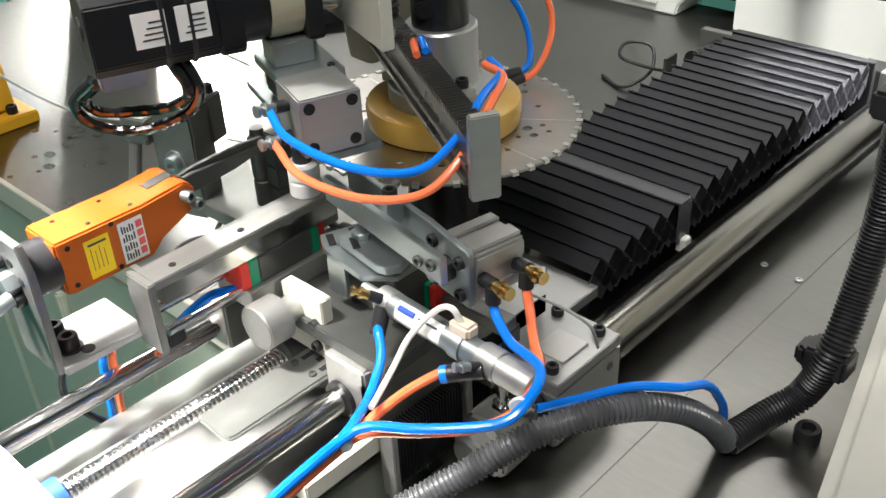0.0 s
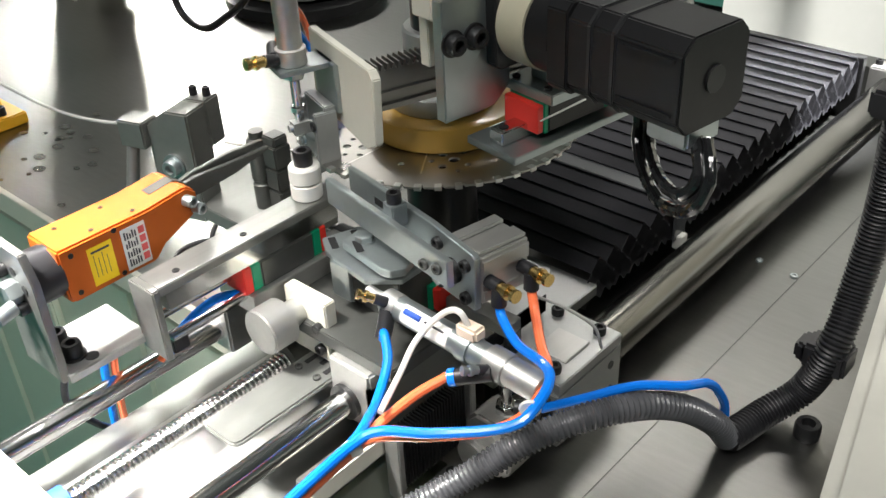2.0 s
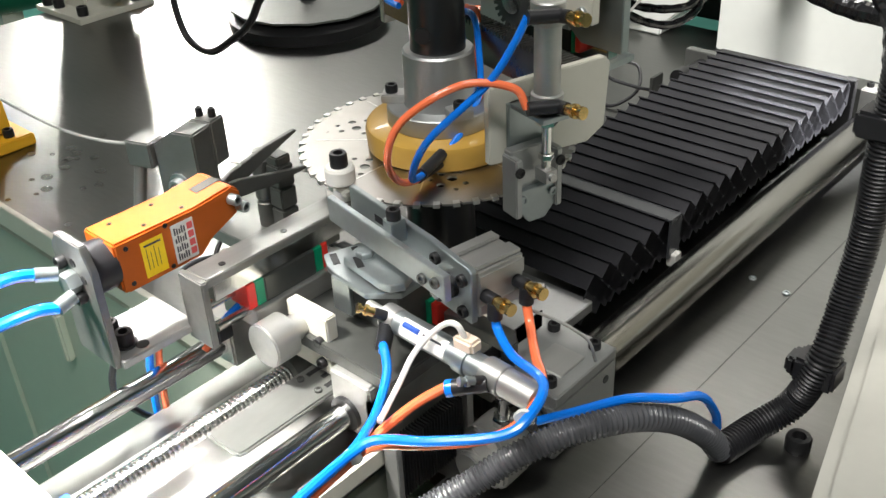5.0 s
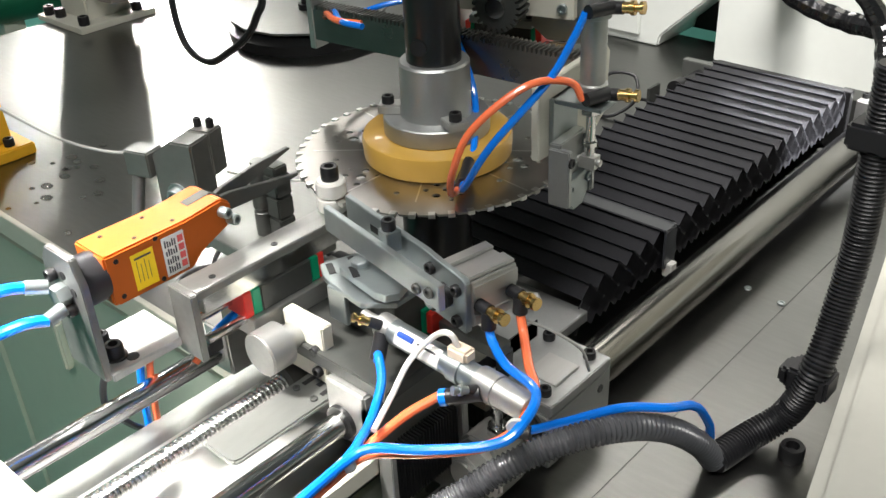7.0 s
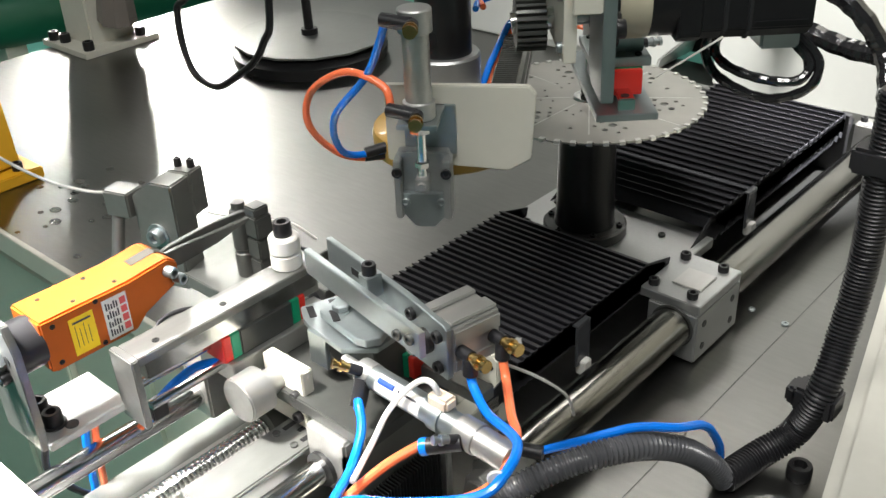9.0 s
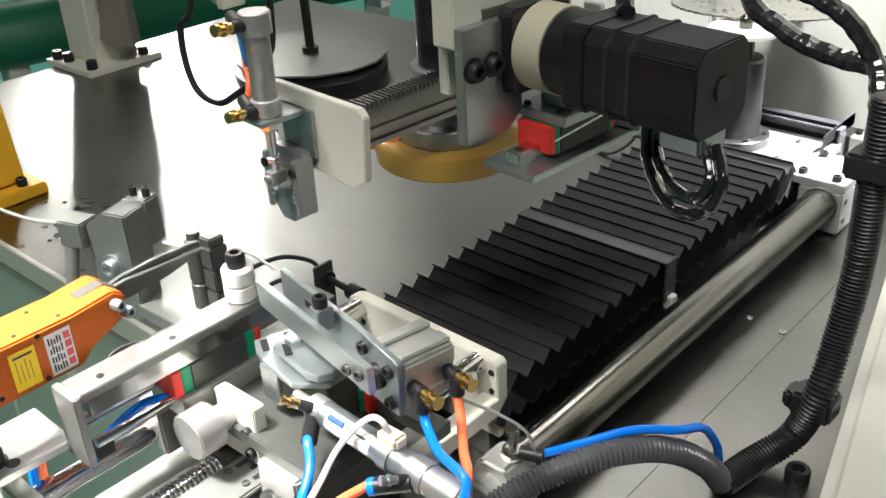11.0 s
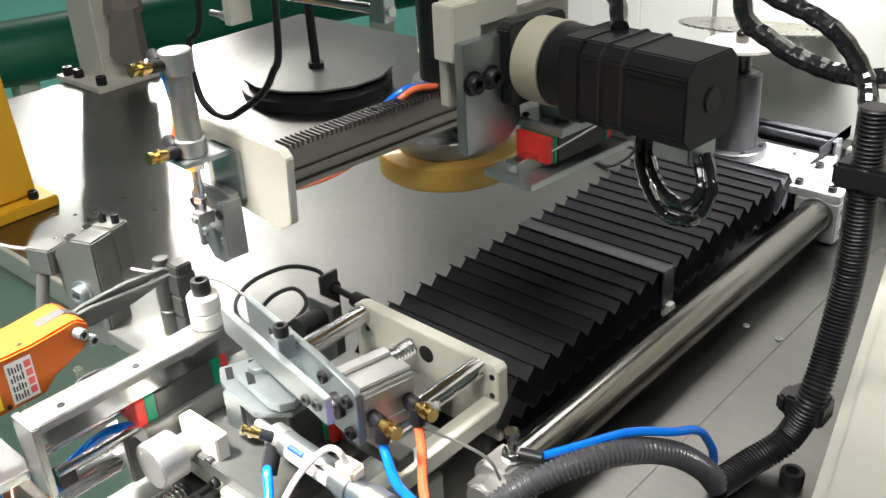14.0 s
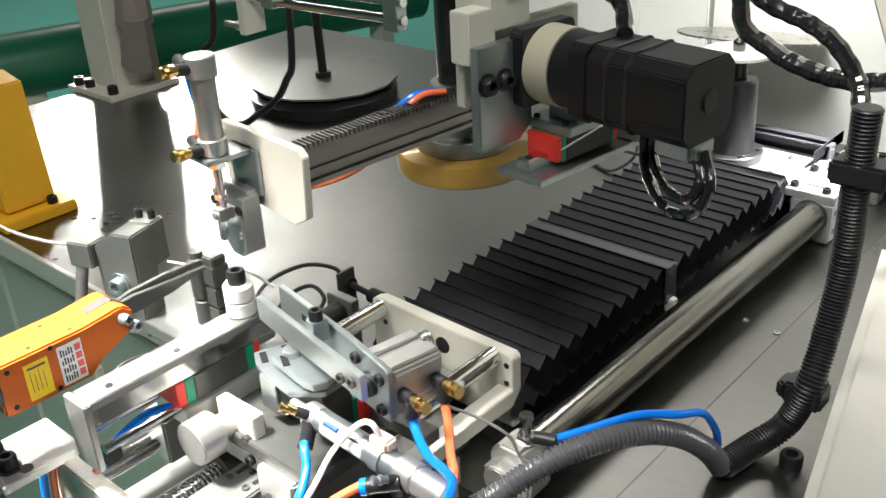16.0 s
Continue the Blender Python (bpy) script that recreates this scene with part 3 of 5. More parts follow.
# ---------- press head ----------


def build_press_head():
    t = thing("press_head", "black vertical spindle with an aluminium flange and amber pad", "press head", at=(PX, PY, 0))
    bm = bmesh.new()
    lathe(bm, [(0.046, 0), (0.0635, 0.0), (0.0655, 0.002), (0.0665, 0.017), (0.065, 0.021), (0.063, 0.022), (0.03, 0.022)], (0, 0, BLADE_Z + 0.0015), 64)
    part("pad", bm, URETHANE, t, "amber urethane pressure ring")
    bm = bmesh.new()
    lathe(bm, [(0.0455, 0), (0.0465, 0.001), (0.0465, 0.015), (0.0455, 0.016), (0.0315, 0.016), (0.0305, 0.019), (0.0305, 0.062), (0.029, 0.064), (0.02, 0.064)], (0, 0, BLADE_Z + 0.0235), 64)
    part("flange", bm, ALU_MATT, t, "turned aluminium flange sleeve")
    bm = bmesh.new()
    rod(bm, (0, 0, BLADE_Z + 0.08), (0, 0, 1.3), 0.0235, n=40)
    shaft = part("spindle", bm, BLACKPAINT, t, "black spindle")
    bm = bmesh.new()
    rod(bm, (0.004, -0.021, 0.333), (0.006, -0.0245, 0.333), 0.007)
    part("cross_hole", bm, BLACK, shaft, "dark cross hole")
    for a in (100, 215, 335):
        m = pose(0, 0, 0, 0, 0, a)
        bm = bmesh.new()
        slab(bm, 0.03, 0.05, -0.009, 0.009, BLADE_Z + 0.0396, BLADE_Z + 0.047, m)
        lug = part("clamp_lug", bm, ALU, t, "aluminium clamp lug", 0.0008)
        bm = bmesh.new()
        bolt(bm, m @ Vector((0.042, 0, BLADE_Z + 0.047)), 0.0055, 0.007)
        part("socket_screw", bm, BLACK, lug)
    return t


press = build_press_head()

# ---------- swing arm with rack, motor and gripper ----------


def fitting(parent, at, axis, mat=None, size=1.0):
    """A brass flow-control fitting with a black body."""
    a, d = Vector(at), Vector(axis).normalized()
    bm = bmesh.new()
    rod(bm, a, a + d * 0.012 * size, 0.005 * size, n=14)
    body = part("push_fitting", bm, PLASTIC, parent, "black push-in fitting")
    bm = bmesh.new()
    rod(bm, a + d * 0.012 * size, a + d * 0.018 * size, 0.0042 * size, n=14)
    rod(bm, a + d * 0.018 * size, a + d * 0.021 * size, 0.0055 * size, n=14)
    rod(bm, a + d * 0.021 * size, a + d * 0.025 * size, 0.003 * size, n=14)
    rod(bm, a + d * 0.025 * size, a + d * 0.028 * size, 0.0048 * size, n=14)
    part("flow_screw", bm, mat or BRASS, body, "knurled brass flow screw")
    return body


def build_arm():
    t = thing("swing_arm", "swing arm with toothed rack, black servo motor and blade gripper", "swing arm", at=(AX, AY, 0))
    # carrying block and bracket
    bm = bmesh.new()
    slab(bm, 0.03, 0.075, 0.07, 0.111, 0.392, 0.47)
    slab(bm, 0.07, 0.1, 0.09, 0.1115, 0.37, 0.412)
    part("carrier_block", bm, CREAM, t, "cream painted carrier block", 0.001)
    bm = bmesh.new()
    prism(bm, [(0.04, 0.312), (0.055, 0.3), (0.1, 0.3), (0.1, 0.386), (0.04, 0.386)], 0.112, 0.122, "y")
    br = part("bracket", bm, ZINC, t, "zinc-plated bracket plate", 0.0008)
    bolts(br, [(0.092, 0.122, 0.356), (0.073, 0.122, 0.356)], 0.0075, 0.008, (0, 1, 0), washer=0.0095)
    box("hub_beam", -0.03, 0.06, 0.02, 0.115, 0.42, 0.46, CREAM, t, "cream painted hub beam")
    bm = bmesh.new()
    lathe(bm, [(0.026, 0), (0.045, 0), (0.045, 0.06), (0.026, 0.06)], (0, 0, 0.41), 40)
    part("hub", bm, DARKSTEEL, t, "dark steel hub ring round the spindle")
    # motor
    mx, mz = 0.03, 0.362
    def along(bm, y0, y1, half, cut):
        o = [(half - cut, half), (half, half - cut), (half, -half + cut), (half - cut, -half), (-half + cut, -half), (-half, -half + cut), (-half, half - cut), (-half + cut, half)]
        prism(bm, [(mx + a, mz + b) for a, b in o], y0, y1, "y")
    bm = bmesh.new()
    along(bm, 0.196, 0.285, 0.0305, 0.009)
    motor = part("servo_motor", bm, MOTORBLACK, t, "black square servo motor", 0.0012)
    bm = bmesh.new()
    along(bm, 0.118, 0.132, 0.032, 0.004)
    part("gearbox_flange", bm, BLACK, motor, "black gearbox flange", 0.001)
    bm = bmesh.new()
    rod(bm, (mx, 0.132, mz), (mx, 0.157, mz), 0.0325, n=48)
    part("gear_ring", bm, TAN, motor, "tan gear ring")
    bm = bmesh.new()
    rod(bm, (mx, 0.157, mz), (mx, 0.18, mz), 0.0315, n=48)
    along(bm, 0.178, 0.196, 0.031, 0.006)
    part("gearbox", bm, MOTORBLACK, motor, "black planetary gearbox", 0.001)
    bm = bmesh.new()
    rod(bm, (mx, 0.285, mz), (mx, 0.2865, mz), 0.0085)
    part("end_cap", bm, BLACK, motor, "round end cap")
    for y0 in (0.213, 0.232):
        bm = bmesh.new()
        along(bm, y0, y0 + 0.004, 0.0318, 0.0095)
        part("cable_tie", bm, PLASTIC, motor, "black cable tie", 0.0008)
    bm = bmesh.new()
    slab(bm, -0.0012, 0.0012, 0, 0.06, -0.0005, 0.0005, Matrix.Translation((mx + 0.032, 0.214, 0.336)) @ pose(0, 0, 0, -145, 0, -12))
    part("strap_end", bm, NYLON, motor, "loose pale strap end")
    for z0, z1 in ((0.378, 0.381), (0.345, 0.347)):
        box("rib", mx + 0.0305, mx + 0.0318, 0.238, 0.28, z0, z1, MOTORBLACK, motor, "", 0.0004)
    for k, y0 in enumerate((0.2, 0.222)):
        box("type_label", mx - 0.0312, mx - 0.0304, 0.202 + 0.03 * k, 0.225 + 0.03 * k, 0.35, 0.375, PAPER, motor, "white type label", 0)
        for j in range(4):
            box("print_line", mx - 0.0315, mx - 0.0311, 0.205 + 0.03 * k, 0.22 + 0.03 * k - 0.002 * j, 0.355 + 0.004 * j, 0.3562 + 0.004 * j, INK, motor, "", 0)
    box("connector", mx - 0.016, mx + 0.016, 0.25, 0.282, 0.318, 0.332, ZINC, motor, "grey cable connector", 0.002)
    for k in range(2):
        o = 0.008 * k
        pipe("motor_cable", [(mx - 0.015, 0.225 + o, 0.335), (mx - 0.02, 0.216 + o, 0.31), (mx - 0.01, 0.226 + o, 0.288 + o), (mx + 0.01, 0.26, 0.274 + 2 * o), (mx + 0.02, 0.292 - o, 0.284 + o), (mx + 0.015, 0.3 - o, 0.306), (mx, 0.284 - o, 0.326)], 0.0045, WRAPPED, motor, "black cable in clear film", ribs=0.0005, pitch=0.016)
    pipe("motor_cable", [(mx - 0.01, 0.2, 0.395), (mx - 0.03, 0.18, 0.41), (mx - 0.05, 0.14, 0.42), (mx - 0.06, 0.1, 0.45), (mx - 0.07, 0.07, 0.55)], 0.007, WRAPPED, motor, "black cable in clear film", ribs=0.0006, pitch=0.02)
    # guide and shelf under the motor
    gz, gy0 = 0.274, 0.118
    bm = bmesh.new()
    slab(bm, -0.085, 0.075, gy0 - 0.004, gy0 + 0.046, gz, gz + 0.006)
    part("shelf", bm, ZINC, t, "zinc-plated shelf plate", 0.0006)
    bm = bmesh.new()
    slab(bm, -0.085, 0.07, gy0 + 0.014, gy0 + 0.028, gz + 0.006, gz + 0.017)
    rail = part("guide_rail", bm, CHROME, t, "bright linear guide rail", 0.001)
    for x in (-0.07, -0.045, 0.062):
        bm = bmesh.new()
        rod(bm, (x, gy0 + 0.021, gz + 0.017), (x, gy0 + 0.021, gz + 0.0174), 0.0035, n=14)
        part("screw_hole", bm, BLACK, rail, "dark screw hole")
    bm = bmesh.new()
    slab(bm, -0.022, 0.036, gy0 + 0.003, gy0 + 0.039, gz + 0.01, gz + 0.033)
    gb = part("guide_block", bm, BLACK, t, "black guide block with red and green end caps", 0.001)
    for s, x in ((1, 0.036), (-1, -0.022)):
        bm = bmesh.new()
        slab(bm, min(x, x + s * 0.004), max(x, x + s * 0.004), gy0 + 0.003, gy0 + 0.039, gz + 0.01, gz + 0.033)
        part("green_cap", bm, GREENCAP, gb, "green end cap", 0.0006)
        bm = bmesh.new()
        slab(bm, min(x + s * 0.004, x + s * 0.01), max(x + s * 0.004, x + s * 0.01), gy0 + 0.004, gy0 + 0.038, gz + 0.011, gz + 0.032)
        part("red_cap", bm, RED, gb, "red end cap", 0.0006)
    box("top_plate", -0.024, 0.04, gy0 - 0.004, gy0 + 0.046, gz + 0.033, gz + 0.041, ZINC, t, "zinc-plated plate")
    box("motor_foot", 0.0, 0.026, gy0 + 0.01, gy0 + 0.042, gz + 0.041, 0.333, ZINC, t)
    bolts(t, [(0.034, gy0 + 0.004, gz + 0.041), (0.034, gy0 + 0.036, gz + 0.041), (-0.016, gy0 + 0.004, gz + 0.041)], 0.003, 0.002)
    # small block cylinder
    bm = bmesh.new()
    slab(bm, -0.088, -0.04, 0.128, 0.173, 0.282, 0.325)
    cb = part("block_cylinder", bm, ALU, t, "square aluminium air cylinder", 0.0012)
    bolts(cb, [(-0.088, 0.135, 0.289), (-0.088, 0.166, 0.289), (-0.088, 0.135, 0.318), (-0.088, 0.166, 0.318)], 0.0042, 0.0008, (-1, 0, 0))
    fitting(cb, (-0.064, 0.173, 0.314), (-0.2, 1, 0.1), ZINC, 0.9)
    fitting(cb, (-0.064, 0.173, 0.291), (-0.2, 1, 0), ZINC, 0.9)
    pipe("blue_hose", [(-0.068, 0.188, 0.315), (-0.1, 0.186, 0.306), (-0.145, 0.16, 0.298), (-0.165, 0.124, 0.295), (-0.158, 0.09, 0.308), (-0.14, 0.062, 0.322), (-0.115, 0.034, 0.3235), (-0.09, 0.028, 0.3235)], 0.003, BLUE_TUBE, t, "blue air hose")
    pipe("orange_hose", [(-0.068, 0.188, 0.291), (-0.105, 0.183, 0.28), (-0.15, 0.157, 0.277), (-0.172, 0.122, 0.282), (-0.166, 0.088, 0.302), (-0.148, 0.06, 0.32), (-0.122, 0.036, 0.3235), (-0.095, 0.0355, 0.3235)], 0.003, ORANGE_TUBE, t, "orange air hose")
    # pinion and its bearing plate
    bm = bmesh.new()
    n, o = 24, []
    for k in range(n):
        for da, r in ((0.0, 0.0185), (0.3, 0.0185), (0.42, 0.0225), (0.88, 0.0225)):
            a = 2 * math.pi * (k + da) / n
            o.append((mx + r * math.cos(a), 0.345 + r * math.sin(a)))
    prism(bm, o, 0.053, 0.077, "y")
    part("pinion", bm, DARKSTEEL, t, "dark steel pinion", smooth=False)
    bm = bmesh.new()
    rod(bm, (mx, 0.05, 0.345), (mx, 0.118, 0.352), 0.009)
    part("pinion_shaft", bm, CHROME, t)
    box("bearing_plate", -0.05, 0.09, 0.084, 0.094, 0.33, 0.39, CREAM, t, "cream bearing plate")
    bolts(t, [(-0.04, 0.084, 0.38), (0.08, 0.084, 0.38), (0.08, 0.084, 0.34), (-0.04, 0.084, 0.34)], 0.0045, 0.004, (0, -1, 0), ZINC)
    # sliding rack with the gripper
    bm = bmesh.new()
    slab(bm, -0.188, 0.11, 0.021, 0.039, 0.286, 0.316)
    slab(bm, -0.188, 0.11, 0.039, 0.042, 0.286, 0.29)
    slab(bm, -0.188, 0.11, 0.039, 0.0415, 0.296, 0.3)
    for k in range(64):
        x = -0.1865 + 0.0046 * k
        prism(bm, [(x, 0.3155), (x + 0.0034, 0.3155), (x + 0.0024, 0.3205), (x + 0.001, 0.3205)], 0.021, 0.039, "y")
    rack = part("rack", bm, RACKSTEEL, t, "toothed steel rack bar", smooth=False)
    box("stop_plate", -0.196, -0.188, 0.02, 0.04, 0.276, 0.335, ALU, rack, "aluminium stop plate", 0.001)
    bm = bmesh.new()
    prism(bm, [(-0.06, 0.262), (0.035, 0.255), (0.052, 0.265), (0.056, 0.318), (0.05, 0.324), (-0.06, 0.324)], 0.11, 0.117, "x")
    part("gripper_plate", bm, CREAM, rack, "cream painted gripper plate", 0.0008)
    gx, gy = 0.145, -0.028
    bm = bmesh.new()
    slab(bm, 0.117, 0.121, -0.045, -0.005, 0.27, 0.31)
    slab(bm, 0.117, gx + 0.016, gy - 0.015, gy + 0.015, 0.306, 0.31)
    part("cylinder_bracket", bm, ZINC, rack, "bent zinc bracket", 0.0006)
    bm = bmesh.new()
    rod(bm, (gx, gy, 0.322), (gx, gy, 0.376), 0.0098, n=32)
    cyl = part("air_cylinder", bm, ALU, rack, "bright round air cylinder")
    bm = bmesh.new()
    lathe(bm, [(0.011, 0), (0.012, 0.001), (0.012, 0.013), (0.0105, 0.014)], (gx, gy, 0.31), 28)
    part("cylinder_cap", bm, ALU, cyl, "aluminium end cap")
    bm = bmesh.new()
    lathe(bm, [(0.0105, 0), (0.0125, 0.001), (0.0125, 0.017), (0.0115, 0.018)], (gx, gy, 0.374), 28)
    part("cylinder_cap", bm, ALU, cyl, "aluminium end cap")
    bm = bmesh.new()
    rod(bm, (gx, gy, 0.25), (gx, gy, 0.306), 0.0038)
    hexnut(bm, (gx, gy, 0.298), 0.0085, 0.006)
    hexnut(bm, (gx, gy, 0.27), 0.006, 0.005)
    part("piston_rod", bm, CHROME, cyl, "bright piston rod with lock nuts")
    bm = bmesh.new()
    slab(bm, gx - 0.007, gx + 0.007, gy - 0.005, gy + 0.005, 0.252, 0.262)
    rod(bm, (gx - 0.01, gy, 0.257), (gx + 0.01, gy, 0.257), 0.003)
    part("clevis", bm, ALU, cyl)
    bm = bmesh.new()
    slab(bm, 0.121, 0.131, -0.05, -0.01, 0.226, 0.276)
    slab(bm, 0.121, 0.14, -0.052, -0.046, 0.222, 0.272)
    slab(bm, 0.121, 0.14, -0.014, -0.008, 0.222, 0.272)
    jb = part("jaw_block", bm, ALU_MATT, rack, "aluminium gripper block", 0.001)
    bolts(jb, [(0.14, -0.049, 0.262), (0.14, -0.011, 0.262)], 0.0042, 0.002, (1, 0, 0))
    bm = bmesh.new()
    prism(bm, [(-0.047, 0.243), (-0.013, 0.243), (-0.013, 0.224), (-0.022, 0.214), (-0.037, 0.214), (-0.047, 0.226)], 0.131, 0.137, "x")
    jaw = part("jaw", bm, ZINC, rack, "pointed steel gripper jaw", 0.0006)
    bolts(jaw, [(0.137, -0.044, 0.236), (0.137, -0.016, 0.236)], 0.0036, 0.0025, (1, 0, 0), ZINC)
    fitting(cyl, (gx + 0.01, gy, 0.383), (1, 0.12, 0.1))
    fitting(cyl, (gx + 0.01, gy, 0.316), (1, 0.12, 0.1))
    for z in (0.384, 0.317):
        bm = bmesh.new()
        rod(bm, (gx + 0.014, gy, z), (gx + 0.006, gy - 0.022, z + 0.001), 0.0052, n=16)
        part("elbow", bm, PLASTIC, cyl, "black hose elbow")
    pipe("blue_hose", [(gx + 0.003, gy - 0.02, 0.384), (0.142, -0.055, 0.365), (0.130, -0.070, 0.335), (0.102, -0.105, 0.290), (0.078, -0.107, 0.250), (0.062, -0.083, 0.243), (0.045, -0.045, 0.252), (0.020, -0.005, 0.272), (0.0, 0.01, 0.302), (-0.025, 0.022, 0.324), (-0.05, 0.026, 0.3235)], 0.003, BLUE_TUBE, rack, "blue air hose")
    pipe("orange_hose", [(gx + 0.003, gy - 0.02, 0.317), (0.140, -0.055, 0.332), (0.122, -0.087, 0.336), (0.098, -0.123, 0.310), (0.085, -0.131, 0.275), (0.068, -0.110, 0.243), (0.055, -0.075, 0.237), (0.038, -0.040, 0.244), (0.014, 0.000, 0.268), (-0.006, 0.012, 0.3), (-0.03, 0.029, 0.3245), (-0.055, 0.034, 0.3235)], 0.003, ORANGE_TUBE, rack, "orange air hose")
    for p, q in (((0.062, -0.093, 0.239), (0.050, -0.065, 0.239)), ((0.066, -0.091, 0.244), (0.052, -0.063, 0.248))):
        bm = bmesh.new()
        rod(bm, p, q, 0.0048, n=14)
        part("hose_joint", bm, PLASTIC, rack, "black hose joint")
    return t, rack


arm, rack = build_arm()

# ---------- loader frame: rods, screw, deck ----------


def build_loader_frame():
    t = thing("loader_bed", "fixed loader bed with chrome guide rods and a ball screw", "machine bed")
    for x in (0.3655, 0.515):
        bm = bmesh.new()
        rod(bm, (x, 0.06, 0.105), (x, 0.405, 0.105), 0.0098, n=36)
        part("guide_rod", bm, CHROME, t, "polished chrome guide rod")
    bm = bmesh.new()
    n = 1200
    rings = []
    for k in range(n + 1):
        y = 0.07 + 0.33 * k / n
        ring = []
        for j in range(12):
            a = 2 * math.pi * j / 12
            r = 0.0088 - 0.0016 * (0.5 + 0.5 * math.sin(2 * math.pi * y / 0.0042 + a)) ** 2
            ring.append(bm.verts.new((0.435 + r * math.cos(a), y, 0.098 + r * math.sin(a))))
        rings.append(ring)
    for a, b in zip(rings, rings[1:]):
        for j in range(12):
            bm.faces.new((a[j], a[(j + 1) % 12], b[(j + 1) % 12], b[j]))
    part("ball_screw", bm, CHROME, t, "bright threaded ball screw")
    bm = bmesh.new()
    slab(bm, 0.388, 0.485, 0.05, 0.40, 0.058, 0.07)
    part("deck", bm, ALU, t, "milled aluminium deck plate", 0.001)
    bolts(t, [(0.393 + 0.012, 0.172, 0.07), (0.405, 0.26, 0.07), (0.475, 0.12, 0.07), (0.475, 0.2, 0.07)], 0.0045, 0.0006, mat=ALU_MATT)
    box("side_rail", 0.345, 0.388, 0.05, 0.40, 0.03, 0.058, GREYSTEEL, t)
    box("side_rail", 0.485, 0.52, 0.05, 0.36, 0.03, 0.058, GREYSTEEL, t)
    box("support", 0.36, 0.525, 0.05, 0.34, -0.3, 0.03, GREEN, t, "grey-green painted support")
    box("front_plate", 0.342, 0.535, 0.045, 0.06, 0.03, 0.13, CREAM, t, "cream painted front plate", 0.0015)
    bm = bmesh.new()
    rod(bm, (0.435, 0.06, 0.098), (0.435, 0.075, 0.098), 0.014)
    part("screw_collar", bm, BLUEINK, t, "blue-tinted lock collar")
    return t


build_loader_frame()


def build_fins():
    t = thing("folded_cover", "folded black cover plates beside the loader bed", "cover")
    for k in range(22):
        y = 0.278 + 0.0033 * k
        box("cover_plate", 0.5415, 0.555, y, y + 0.0012, 0.026, 0.083, BLACK, t, "", 0)
    box("cover_end", 0.5415, 0.557, 0.27, 0.276, 0.016, 0.086, ALU, t, "bright steel end sheet")
    box("cover_end", 0.5415, 0.557, 0.353, 0.36, 0.016, 0.09, ALU, t, "bright steel end sheet")
    box("cover_back", 0.5412, 0.5428, 0.27, 0.36, 0.016, 0.13, GREYSTEEL, t, "grey steel carrier sheet")
    f = thing("fixing_foot", "grey steel foot plate screwed to the table", "bracket")
    box("foot", 0.549, 0.576, 0.312, 0.338, 0.0, 0.006, GREYSTEEL, f)
    bolts(f, [(0.562, 0.322, 0.006)], 0.006, 0.008)
    return t


cover = build_fins()

